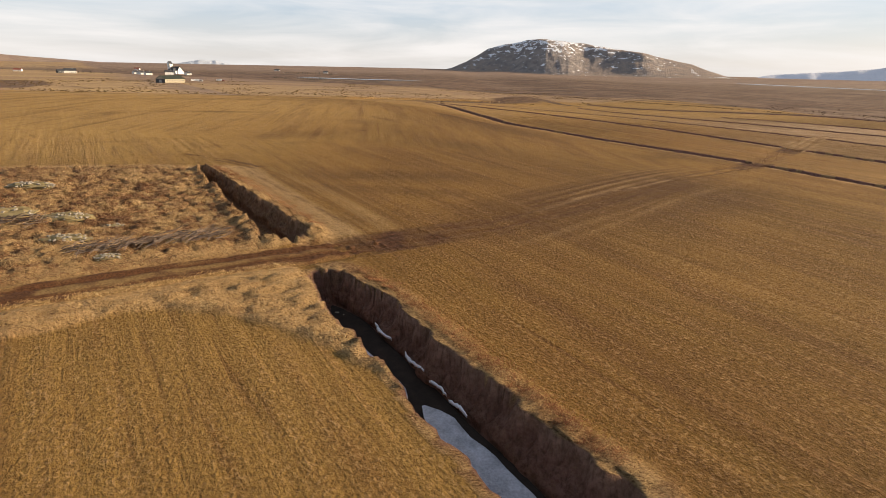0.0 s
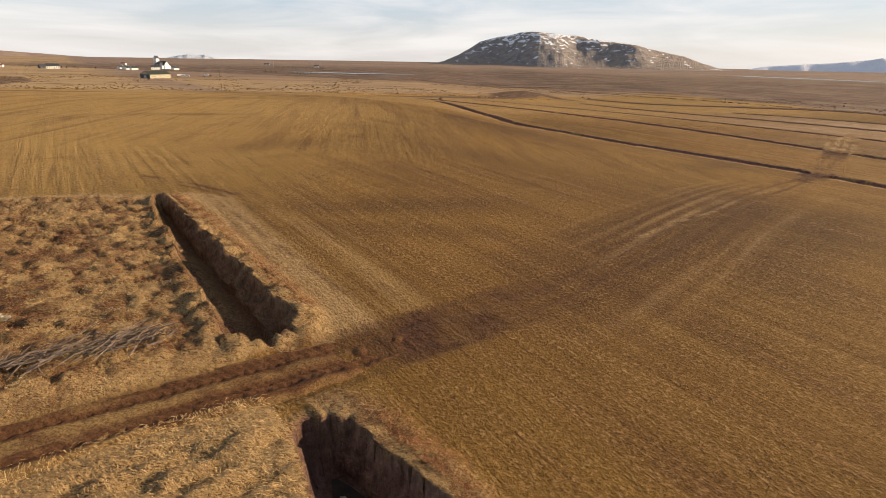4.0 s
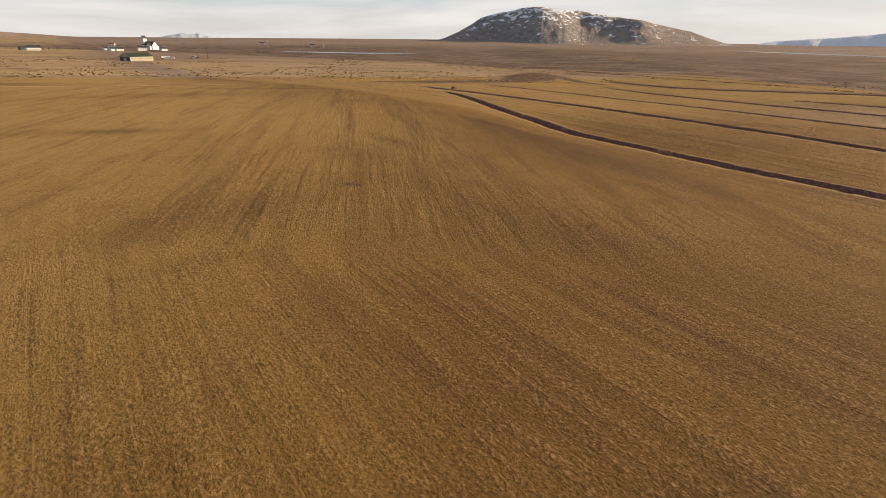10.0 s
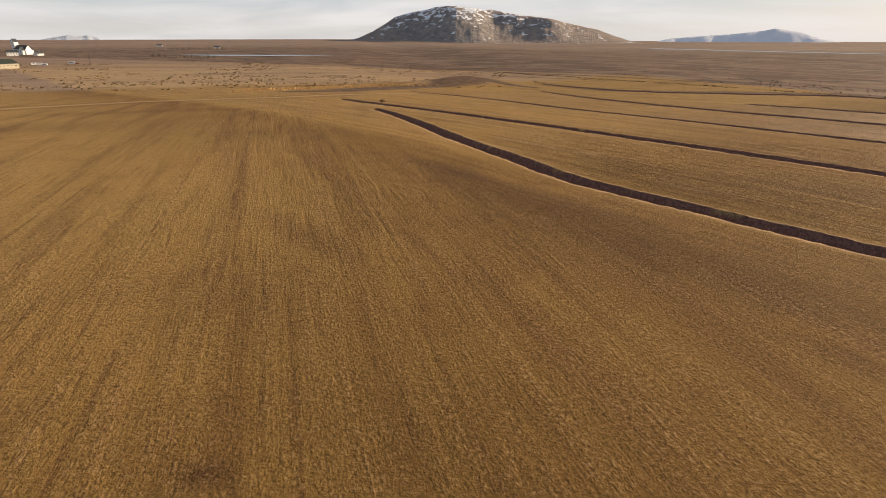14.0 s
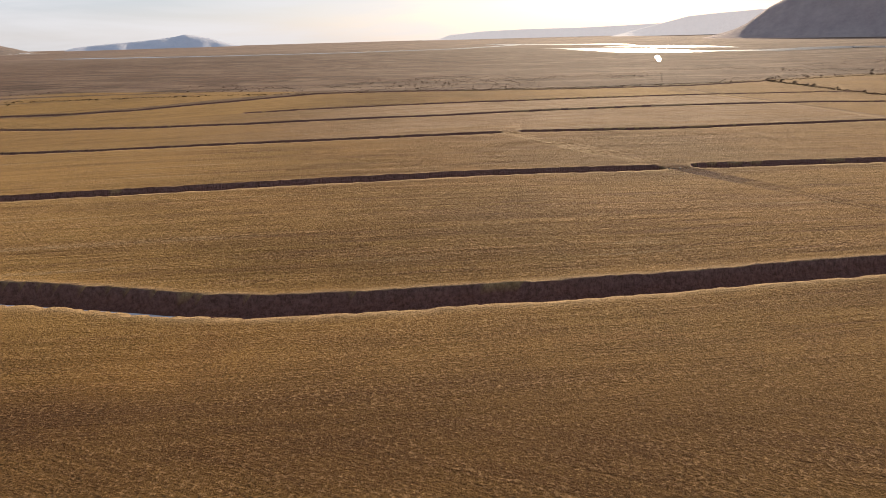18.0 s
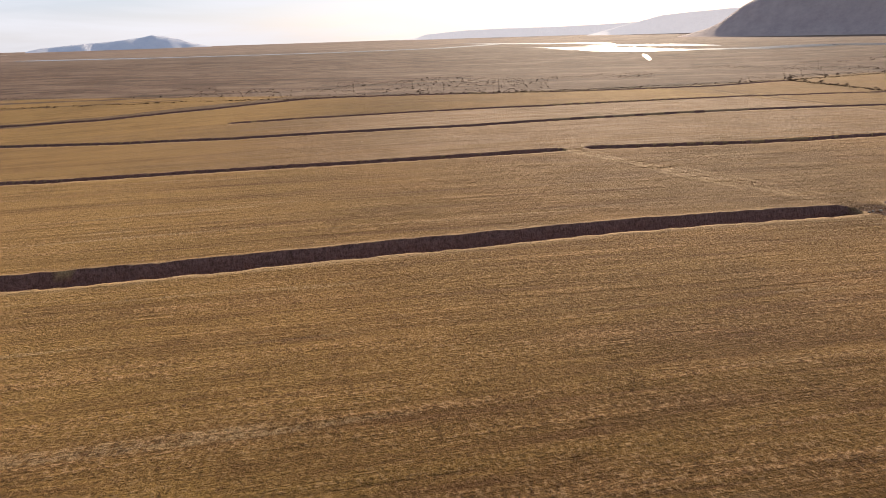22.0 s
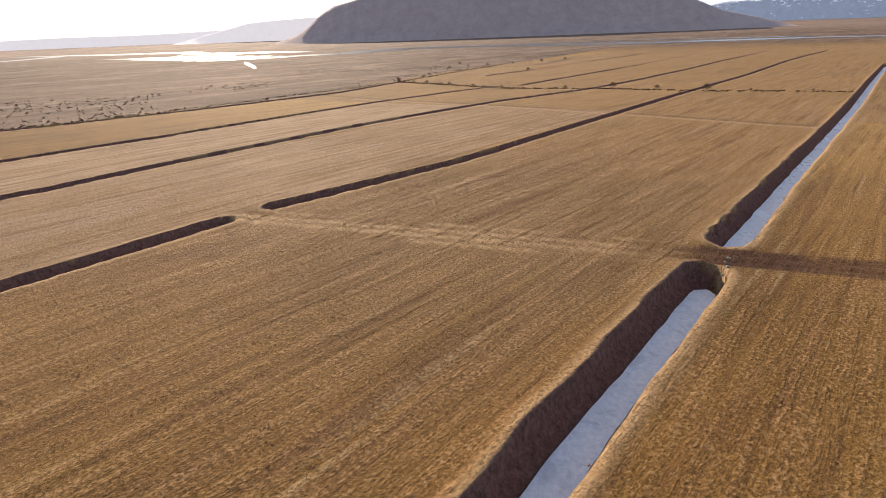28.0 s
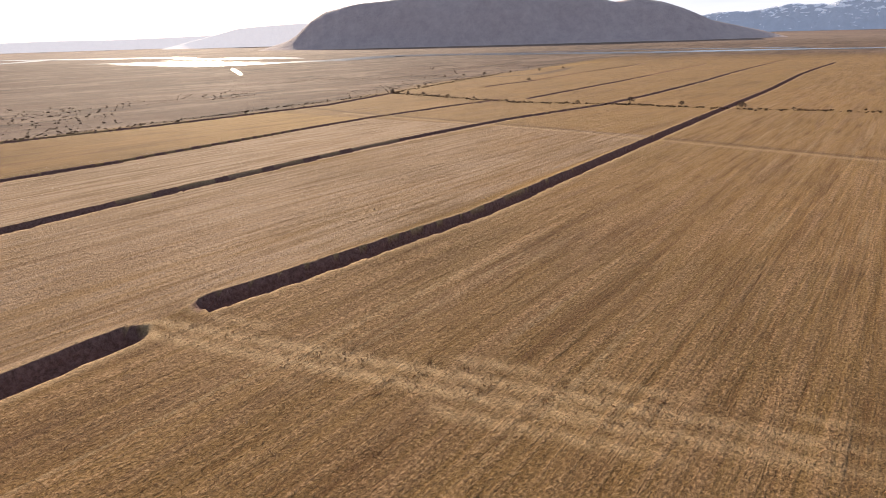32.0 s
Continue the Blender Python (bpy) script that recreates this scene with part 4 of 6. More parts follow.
sighted_hill("table_mountain", 4000, 1300,
             [(-6.3, -0.6), (-2.6, -0.36), (-0.5, 0.04), (0.9, 0.55), (2.05, 1.21), (3.0, 1.86), (4.0, 2.12), (6.7, 2.60), (8.4, 2.70), (11.7, 2.45), (14.5, 1.95), (17.2, 1.58),
              (19.5, 1.13), (21.7, 0.69), (23.1, 0.12), (24.4, -0.3), (26.0, -0.6)], CRAG,
             "flat-topped rocky mountain with snow patches near its crest", 100, 150, 400, 0.15, -14.0, 0.25, 0.4)
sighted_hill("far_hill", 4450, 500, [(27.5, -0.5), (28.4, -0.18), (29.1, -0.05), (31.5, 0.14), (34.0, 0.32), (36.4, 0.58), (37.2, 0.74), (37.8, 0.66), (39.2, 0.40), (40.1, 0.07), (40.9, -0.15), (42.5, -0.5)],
             HAZE_BLUE_HILL, "low hill with a knob on the horizon, blued by haze", 120, 40, 140, 0.0, -16.0, 0.0)
sighted_hill("far_plateau", 4450, 500, [(58, -0.5), (61.5, -0.2), (62.6, 0.12), (66, 0.36), (70, 0.44), (74.5, 0.44), (79, 0.52), (82, 0.6), (86, 0.6)], HAZE_PALE_HILL,
             "long plateau on the horizon, paled by haze", 130, 30, 140, 0.05, -16.0)
sighted_hill("far_headland", 4000, 500, [(78, -0.4), (81, 0.3), (83.2, 0.8), (84.4, 1.1), (87, 1.3), (90, 1.45), (96, 1.3)], HAZE_PALE_HILL,
             "headland beyond the river, paled by haze", 135, 30, 120, 0.05, -16.0)
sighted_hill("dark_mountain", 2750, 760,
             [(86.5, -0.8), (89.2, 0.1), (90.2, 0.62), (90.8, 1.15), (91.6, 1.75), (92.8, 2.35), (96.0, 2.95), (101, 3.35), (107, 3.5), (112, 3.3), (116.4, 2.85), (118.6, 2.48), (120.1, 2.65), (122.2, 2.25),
              (124.7, 1.43), (126.5, 0.74), (128.4, 0.35), (131, -0.2), (133, -0.8)], HAZED_HILL, "broad dark mountain beyond the river", 140, 90, 260, 0.07, -24.0, 0.0, 0.8, 0.30)
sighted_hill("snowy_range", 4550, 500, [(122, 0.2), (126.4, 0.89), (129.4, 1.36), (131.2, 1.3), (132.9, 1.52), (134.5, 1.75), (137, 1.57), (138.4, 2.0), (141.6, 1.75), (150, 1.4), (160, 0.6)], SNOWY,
             "distant range streaked with snow, blued by haze", 150, 50, 200, 0.3, -24.0)
hill("brown_ridge", -44, 4100, 1900, 700, 72, [(-0.5, 0.7), (-0.2, 1.0), (0.05, 0.9), (0.25, 0.55), (0.5, 0.1)], BROWN_HILL, "long low brown ridge with old snow", 160, 40, 120, 0.1, -16.0)
hill("low_ridge", -16, 4350, 1900, 400, 24, [(-0.5, 0.6), (-0.1, 0.8), (0.2, 1.0), (0.5, 0.6)], BROWN_HILL, "low brown ridge on the horizon", 170, 30, 120, 0.1, -14.0)
# distance haze is put into the blue-grey base here too
hill("glacier_dome", -25.6, 4560, 420, 300, 40, [(-0.5, 0.05), (-0.3, 0.5), (-0.12, 0.85), (-0.02, 1.0), (0.08, 0.8), (0.2, 0.95), (0.35, 0.5), (0.5, 0.1)],
     rock_material("distant_glacier", (0.40, 0.46, 0.56), (0.5, 0.55, 0.63), (0.45, 0.5, 0.58), (0.52, 0.56, 0.63), 34), "far pale mountain with patches of snow", 180, 40, 100, 0.1, -2.0)

# ---- the churned track by the first ditch ----


def mud_material():
    m = Mat("churned_mud", 0.9)
    m.b.inputs["Specular IOR Level"].default_value = 0.08
    n1, n2 = m.noise(1.3, None, 6.0, 0.65), m.noise(9.0, None, 5.0, 0.7)
    c = m.mix(m.ramp(n2, 0.35, 0.65), (0.048, 0.021, 0.011), (0.130, 0.062, 0.030))
    c = m.mix(m.attr("grass"), c, m.mix(m.ramp(n2, 0.4, 0.62), (0.13, 0.075, 0.030), (0.30, 0.19, 0.08)))
    c = m.mix(m.ramp(n1, 0.58, 0.74, 0, 0.35), c, (0.13, 0.078, 0.042))
    m.base(c)
    m.bump(n2, 0.8, 0.08)
    return m.m


def build_track():
    run = [0.0]
    for (ax, ay, _), (bx, by, _) in zip(TRACK, TRACK[1:]):
        run.append(run[-1] + math.hypot(bx - ax, by - ay))
    s = np.arange(8.0, TRACK_END + 1.5, 0.13)
    c = np.linspace(-2.7, 2.7, 46)
    k = np.hanning(61) / np.hanning(61).sum()
    px, py = (np.convolve(np.pad(np.interp(s, run, [p[i] for p in TRACK]), 30, mode="reflect", reflect_type="odd"), k, "valid") for i in (0, 1))
    tx, ty = np.gradient(px), np.gradient(py)
    n = np.hypot(tx, ty)
    S, C = np.meshgrid(s, c, indexing="ij")
    C = C + 0.18 * vnoise(S, C * 0, 7.0, 201)
    x, y = px[:, None] - ty[:, None] / n[:, None] * C, py[:, None] + tx[:, None] / n[:, None] * C
    wide = 0.28 + 0.10 * vnoise(S, C * 0, 4.0, 202)
    rut = np.exp(-((np.abs(C) - 0.92) / wide) ** 2)
    second = np.exp(-((np.abs(C - 0.5) - 0.92) / 0.24) ** 2) * sstep(S, 46, 56)
    tread = np.maximum(rut, second)
    lug = np.sin((S * 2 * math.pi / 0.52) + np.abs(np.abs(C) - 0.92) * 9.0)
    churn = np.exp(-((S - 67) / 10.0) ** 2)
    z = land(x, y) - 0.03 - 0.13 * tread + 0.045 * lug * tread * (1 - 0.75 * sstep(S, 58, 68)) + 0.07 * np.exp(-((np.abs(C) - 1.5) / 0.25) ** 2)
    z += (0.03 + 0.09 * churn) * vnoise(x, y, 0.55, 203, 3) + 0.05 * vnoise(x, y, 1.7, 204)
    rim = np.abs(C) - (1.75 * (1 - 0.9 * sstep(S, TRACK_END - 14, TRACK_END - 3)) + 0.35 * vnoise(S, np.sign(C), 2.2, 205, 2) + 0.15 * churn)
    z -= 0.45 * sstep(rim, -0.1, 0.6)
    z -= 0.3 * sstep(S + 5 * vnoise(x, y, 1.2, 207, 2), TRACK_END - 14, TRACK_END - 5)
    grass = np.clip(np.clip(1 - tread * 1.6, 0, 1) * sstep(vnoise(x, y, 1.4, 206, 2) + np.where(np.abs(C) < 0.45, 0.35, 0.0) + sstep(np.abs(C), 1.3, 1.9), -0.1, 0.5), 0, 1)
    grass = np.clip(grass * (1 - 0.95 * churn) * (1 - sstep(S, 66, 74)), 0, 1)
    idx = np.arange(S.size).reshape(S.shape)
    faces = np.stack([idx[:-1, :-1], idx[1:, :-1], idx[1:, 1:], idx[:-1, 1:]], -1).reshape(-1, 4)[:, ::-1]
    ob = quick("dirt_track", np.stack([x.ravel(), y.ravel(), z.ravel()], 1), faces, mud_material())
    at = ob.data.attributes.new("grass", "FLOAT", "POINT")
    at.data.foreach_set("value", grass.ravel().astype(np.float32))
    return tagged(ob, "muddy farm track with deep tractor ruts", "track", "", "structure")


build_track()

# ---- dead grass: stubble on the mown fields, tussocks on rough ground and along the ditches ----


def grass_material(name, a, b, c):
    m = Mat(name, 0.9)
    m.b.inputs["Specular IOR Level"].default_value = 0.1
    geo = m.n("ShaderNodeNewGeometry")
    r = geo.outputs["Random Per Island"]
    col = m.mix(m.ramp(r, 0.0, 0.6), a, b)
    col = m.mix(m.ramp(r, 0.72, 1.0), col, c)
    patch = m.noise(0.25, None, 4.0)
    m.base(m.mix(m.ramp(patch, 0.4, 0.65, 0.0, 0.5), col, a))
    m.b.inputs["Subsurface Weight"].default_value = 0.0
    return m.m


STUBBLE = grass_material("dead_stubble", (0.10, 0.053, 0.018), (0.21, 0.118, 0.036), (0.32, 0.195, 0.07))
LONG_GRASS = grass_material("dead_long_grass", (0.42, 0.245, 0.10), (0.62, 0.41, 0.185), (0.78, 0.60, 0.33))
RUSTY = grass_material("rusty_sedge", (0.14, 0.048, 0.025), (0.32, 0.14, 0.06), (0.56, 0.36, 0.165))

# the palest tone puts the backlit glow of the blades into their colour
EDGE_GRASS = grass_material("ditch_edge_grass", (0.20, 0.090, 0.056), (0.33, 0.175, 0.105), (0.68, 0.52, 0.34))
PALE_STUBBLE = grass_material("pale_stubble", (0.17, 0.085, 0.038), (0.34, 0.195, 0.092), (0.52, 0.35, 0.20))

rng = np.random.default_rng(7)


def clear_of_ditches(x, y, gap=0.0):
    ok = np.ones(x.shape, bool)
    for points, _ in DITCHES.values():
        xs, ys = [q[0] for q in points], [q[1] for q in points]
        i = np.nonzero((x > min(xs) - 4) & (x < max(xs) + 4) & (y > min(ys) - 4) & (y < max(ys) + 4))[0]
        d, half, *_ = along(points, x[i], y[i])
        ok[i] &= d > half + gap
    return ok


def stubble(name, x, y, blades, height, spread, material, label):
    """Short upright blades, one triangle each, in small tufts."""
    z = land(x, y)
    n = len(x)
    turn = rng.uniform(0, 2 * math.pi, (n, blades))
    size = height * rng.uniform(0.5, 1.3, (n, 1)) * rng.uniform(0.6, 1.2, (n, blades))
    off = rng.uniform(0, spread, (n, blades))
    bx, by = x[:, None] + np.cos(turn) * off, y[:, None] + np.sin(turn) * off
    face = turn + rng.uniform(-1, 1, turn.shape)
    w = 0.30 * size
    bz = z[:, None] - 0.05 + 0 * turn
    tipx, tipy = bx + np.cos(turn) * size * 0.7, by + np.sin(turn) * size * 0.7
    v = np.stack([np.stack([bx - np.sin(face) * w, by + np.cos(face) * w, bz], -1), np.stack([bx + np.sin(face) * w, by - np.cos(face) * w, bz], -1),
                  np.stack([tipx, tipy, bz + 0.05 + size * 0.75], -1)], 2).reshape(-1, 3)
    ob = quick(name, v, np.arange(len(v)).reshape(-1, 3), material, False)
    return tagged(ob, label, "grass", "", "stuff")


def tussocks(name, x, y, blades, length, material, label, wind, lift=0.0):
    """Clumps of long bent blades, two bends each, combed the way of the wind."""
    z = land(x, y) + lift
    n = len(x)
    turn = wind + rng.normal(0, 1.1, (n, blades)) + 0.9 * vnoise(x, y, 4.0, 301, 2)[:, None]
    size = length * rng.uniform(0.55, 1.25, (n, 1)) * rng.uniform(0.6, 1.15, (n, blades))
    off = rng.uniform(0, 0.28, (n, blades)) * length
    a0 = rng.uniform(0, 2 * math.pi, (n, blades))
    bx, by = x[:, None] + np.cos(a0) * off, y[:, None] + np.sin(a0) * off
    bz = z[:, None] - 0.06 + 0 * turn
    rise = size * rng.uniform(0.22, 0.48, turn.shape)
    reach = size * rng.uniform(0.25, 0.45, turn.shape)
    mx, my, mz = bx + np.cos(turn) * reach, by + np.sin(turn) * reach, bz + rise
    tx, ty, tz = bx + np.cos(turn) * reach * 2.5, by + np.sin(turn) * reach * 2.5, bz + rise * rng.uniform(0.25, 1.0, turn.shape)
    w = (0.014 + 0.018 * size)
    sx, sy = -np.sin(turn) * w, np.cos(turn) * w
    v = np.stack([np.stack(p, -1) for p in ((bx - sx, by - sy, bz), (bx + sx, by + sy, bz), (mx + sx * 0.8, my + sy * 0.8, mz),
                                            (mx - sx * 0.8, my - sy * 0.8, mz), (tx, ty, tz))], 2).reshape(-1, 3)
    k = np.arange(n * blades)[:, None] * 5
    tris = np.concatenate([k + np.array([[0, 1, 2]]), k + np.array([[0, 2, 3]]), k + np.array([[3, 2, 4]])])
    ob = quick(name, v, tris, material, False)
    return tagged(ob, label, "grass", "", "stuff")


# the stretch of fields that the flight passes over
FLIGHT = [(0, 8, 0), (-8, 45, 0), (-14, 110, 0), (-12, 140, 0), (0, 165, 0), (35, 190, 0), (80, 187, 0), (125, 172, 0)]
px, py = rng.uniform(-75, 165, 420000), rng.uniform(5, 245, 420000)
d, *_ = along(FLIGHT, px, py)
keep = (rng.uniform(0, 1, px.shape) < np.exp(-(d / 26.0) ** 2)) & clear_of_ditches(px, py, 0.25) & (rough_area(px, py) < 0.1) & (shoulder_area(px, py) < 0.3)
dt, half, *_ , run = along(TRACK, px, py)
keep &= ~((dt < 2.1) & (run < 110))
clump = vnoise(px, py, 1.6, 311, 2)
keep &= (clump > -0.1) & (rng.uniform(0, 1, px.shape) < 0.45)
late = (px * 0.815 + py * 0.58 > 94 + 8) & keep
keep &= ~late
stubble("field_stubble", px[keep], py[keep], 4, 0.09, 0.14, STUBBLE, "short dead stubble scattered over the mown fields")
stubble("field_stubble", px[late], py[late], 4, 0.09, 0.12, PALE_STUBBLE, "coarse pale stubble in lumps on the drilled fields")
px, py = rng.uniform(20, 165, 150000), rng.uniform(100, 215, 150000)
d, *_ = along(FLIGHT, px, py)
keep = (rng.uniform(0, 1, px.shape) < np.exp(-(d / 45.0) ** 2)) & clear_of_ditches(px, py, 0.25) & (px * 0.815 + py * 0.58 > 104) & (vnoise((px * EV[0] + py * EV[1]) * 1.0, (px * EU[0] + py * EU[1]) * 0.12, 0.9, 312, 2) > 0.12)
stubble("field_stubble", px[keep], py[keep], 4, 0.10, 0.10, PALE_STUBBLE, "coarse pale stubble in lumps on the drilled fields")



def hair(name, x, y, keep, length, material, label, wind, comb, sink=None):
    """Thin bent blades that lie down the slopes of the tussocks and along the wind."""
    x, y = x[keep], y[keep]
    e = 0.12
    h = turf(x, y)[0]
    gx, gy = (turf(x + e, y)[0] - h) / e, (turf(x, y + e)[0] - h) / e
    dt, *_ = along(TRACK, x, y)
    z = land(x, y) + h * (1 - 0.75 * sstep(4.2 - dt, 0, 1.4)) - 0.02 - (0 if sink is None else sink[keep])
    w = wind + 0.9 * vnoise(x, y, 3.0, 451, 2)
    n = len(x)
    dx, dy = -gx * 1.1 + comb * np.cos(w) + rng.normal(0, 0.35, n), -gy * 1.1 + comb * np.sin(w) + rng.normal(0, 0.35, n)
    k = np.maximum(np.hypot(dx, dy), 1e-3)
    dx, dy = dx / k, dy / k
    s = length * rng.uniform(0.5, 1.3, n)
    rise = s * rng.uniform(0.12, 0.42, n)
    thick = 0.005 + 0.013 * s
    mx, my, mz = x + dx * s * 0.5, y + dy * s * 0.5, z + rise
    tx, ty, tz = x + dx * s, y + dy * s, z + rise * rng.uniform(-0.5, 0.9, n)
    v = np.stack([np.stack(p, -1) for p in ((x, y, z), (mx + dy * thick, my - dx * thick, mz), (mx - dy * thick, my + dx * thick, mz), (tx, ty, tz))], 1).reshape(-1, 3)
    i = np.arange(n)[:, None] * 4
    tris = np.concatenate([i + np.array([[0, 1, 2]]), i + np.array([[2, 1, 3]])])
    return tagged(quick(name, v, tris, material, False), label, "grass", "", "stuff")


# rough ground: rusty sedge and straw in patches, thinner away from the track
px, py = rng.uniform(-72, -10, 330000), rng.uniform(28, 73, 330000)
keep = (rough_area(px, py) > 0.5) & clear_of_ditches(px, py, 0.3) & (rng.uniform(0, 1, px.shape) < 0.85) & (rng.uniform(0, 1, px.shape) < np.interp(np.hypot(px + 15, py - 40), [10, 60], [1, 0.35]))
red = turf(px, py)[1] + 0.8 * vnoise(px, py, 3.0, 322, 2) < 0.60
hair("rough_sedge", px, py, keep & red, 0.26, RUSTY, "rust-brown dead sedge in dense clumps", 3.4, 0.35)
hair("rough_grass", px, py, keep & ~red, 0.32, LONG_GRASS, "straw-coloured tussocks of dead grass", 3.4, 0.35)

# long grass on the shoulder of the first crossing, combed towards the ditch
px, py = rng.uniform(-60, 3, 150000), rng.uniform(10, 40, 150000)
keep = (shoulder_area(px, py) > 0.4) & clear_of_ditches(px, py, 0.3)
hair("shoulder_grass", px, py, keep, 0.36, LONG_GRASS, "pale long grass combed over the ditch shoulder", -0.5, 0.8)

# tussocks along the east lip of the first ditch
t = rng.uniform(0, 1, 26000)
ex = np.interp(t, [0, 0.2, 0.4, 0.6, 0.601, 0.7, 1], [-32.6, -26.6, -18.6, -12.8, -7.2, -4.4, 5.8]) + rng.normal(0.35, 0.45, t.size)
ey = np.interp(t, [0, 0.2, 0.4, 0.6, 0.601, 0.7, 1], [71.4, 65.0, 54.9, 47.4, 37.6, 34.4, 19.8]) + rng.normal(0.25, 0.35, t.size)
hair("bank_tussocks", ex, ey, clear_of_ditches(ex, ey, 0.15), 0.24, RUSTY, "tussocks hanging over the ditch bank", 3.7, 0.8)

# ragged grass along the lips of the ditches
lx, ly = [], []
for key, (points, depth) in DITCHES.items():
    if key[0] == "a":
        continue
    far = {"a": 3.2, "b": 2.6, "c": 2.6, "d": 2.2}.get(key[0], 1.0)
    for (ax, ay, aw), (bx, by, bw) in zip(points, points[1:]):
        length = math.hypot(bx - ax, by - ay)
        if max(ax, bx) > 330 or min(ay, by) < -140:
            continue
        k = int(length * far * 2)
        t = rng.uniform(0, 1, k)
        side = np.where(rng.uniform(0, 1, k) < 0.5, -1, 1)
        w = (aw + t * (bw - aw)) + rng.normal(0.38, 0.18, k)
        lx.append(ax + t * (bx - ax) - (by - ay) / length * w * side)
        ly.append(ay + t * (by - ay) + (bx - ax) / length * w * side)
lx, ly = np.concatenate(lx), np.concatenate(ly)
dt, *_ = along(TRACK, lx, ly)
keep = (dt > 2.2) & (rng.uniform(0, 1, lx.shape) < 0.85)
tussocks("ditch_edge_grass", lx[keep], ly[keep], 12, 0.18, EDGE_GRASS, "ragged brown grass hanging over the ditch edges", 3.6, 0.0)

# tufts along the far lips of the lower ditches, backlight put into their pale colour
lx, ly = [], []
for key in ("c_south", "d_north", "d_south", "e"):
    for (ax, ay, aw), (bx, by, bw) in zip(DITCHES[key][0], DITCHES[key][0][1:]):
        length = math.hypot(bx - ax, by - ay)
        if max(ax, bx) > 320 or min(ay, by) < -110:
            continue
        k = int(length * 3)
        t = rng.uniform(0, 1, k)
        w = (aw + t * (bw - aw)) + np.abs(rng.normal(0.1, 0.35, k))
        lx.append(ax + t * (bx - ax) - (by - ay) / length * w)
        ly.append(ay + t * (by - ay) + (bx - ax) / length * w)
lx, ly = np.concatenate(lx), np.concatenate(ly)
keep = (vnoise(lx, ly, 4.0, 431, 2) > -0.15) & (along(TRACK, lx, ly)[0] > 2.0)
BACKLIT_PALE = grass_material("backlit_pale_tufts", (0.40, 0.27, 0.18), (0.62, 0.46, 0.33), (0.84, 0.72, 0.57))
tussocks("lip_tufts", lx[keep], ly[keep], 9, 0.24, BACKLIT_PALE, "pale tufts of grass on the ditch lips, coloured as if backlit", 3.6, 0.12)
# ---- heaps of rubble and brush on the rough ground ----
STONE = plain("pale_rubble", (0.16, 0.14, 0.115), (0.42, 0.37, 0.29), 2.0, 0.9, 0.4)
TURF = plain("lichen_turf", (0.13, 0.095, 0.045), (0.30, 0.235, 0.11), 1.5, 0.95, 0.5)
TWIG = plain("dead_twigs", (0.10, 0.070, 0.055), (0.25, 0.19, 0.15), 4.0, 0.9, 0.3)


def stone_mesh(seed):
    r = random.Random(seed)
    bm = bmesh.new()
    bmesh.ops.create_icosphere(bm, subdivisions=1, radius=0.5)
    sx, sy, sz = r.uniform(0.7, 1.3), r.uniform(0.6, 1.0), r.uniform(0.4, 0.8)
    for v in bm.verts:
        k = 1 + r.uniform(-0.25, 0.22)
        v.co = Vector((v.co.x * sx * k, v.co.y * sy * k, v.co.z * sz * k))
    me = bpy.data.meshes.new("stone")
    bm.to_mesh(me)
    bm.free()
    me.materials.append(STONE)
    return me


STONES = [stone_mesh(i) for i in range(9)]


def rubble(cx, cy, rx, ry, count, seed, label, high=0.5, big=0.42):
    r = random.Random(seed)
    base = float(land(cx, cy)) + 0.16
    heap = thing("rubble_heap", (cx, cy, base), 0, label, "rubble", "rubble heaps on the rough ground")
    bm = bmesh.new()
    bmesh.ops.create_icosphere(bm, subdivisions=3, radius=1.0)
    for v in bm.verts:
        k = 1 + 0.34 * noise.noise(v.co * 2.3 + Vector((seed, 0, 0))) + 0.2 * noise.noise(v.co * 5.5 + Vector((0, seed, 0)))
        v.co = Vector((v.co.x * rx * k, v.co.y * ry * k, v.co.z * high * k))
    part("mound", bm, TURF, heap, "mossy turf mound")
    for _ in range(count):
        a, q = r.uniform(0, 2 * math.pi), math.sqrt(r.random())
        x, y = math.cos(a) * q * rx, math.sin(a) * q * ry
        st = new("stone", r.choice(STONES))
        st.parent = heap
        size = big * r.uniform(0.35, 1.0)
        st.matrix_basis = pose(x, y, high * math.sqrt(max(0, 1 - q * q)) * 0.9 + 0.02, r.uniform(-30, 30), r.uniform(-30, 30), r.uniform(0, 360)) @ Matrix.Scale(size, 4)
    return heap


rubble(-44.4, 55.8, 2.6, 1.3, 60, 1, "low heap of lichened pale stones and turf", 0.55, 0.5)
rubble(-33.6, 45.6, 2.3, 1.2, 46, 2, "low heap of lichened pale stones and turf", 0.5, 0.45)
rubble(-28.7, 44.2, 0.9, 0.6, 34, 3, "small scatter of bright white stones", 0.22, 0.34)
rubble(-29.8, 40.2, 2.0, 1.0, 55, 4, "heap of broken white rubble and turf", 0.45, 0.42)
rubble(-24.9, 37.3, 1.0, 0.7, 38, 5, "small scatter of bright white stones", 0.2, 0.34)
rubble(-38.5, 45.8, 2.2, 1.5, 40, 6, "dark heap of stones and soil", 0.6, 0.45)


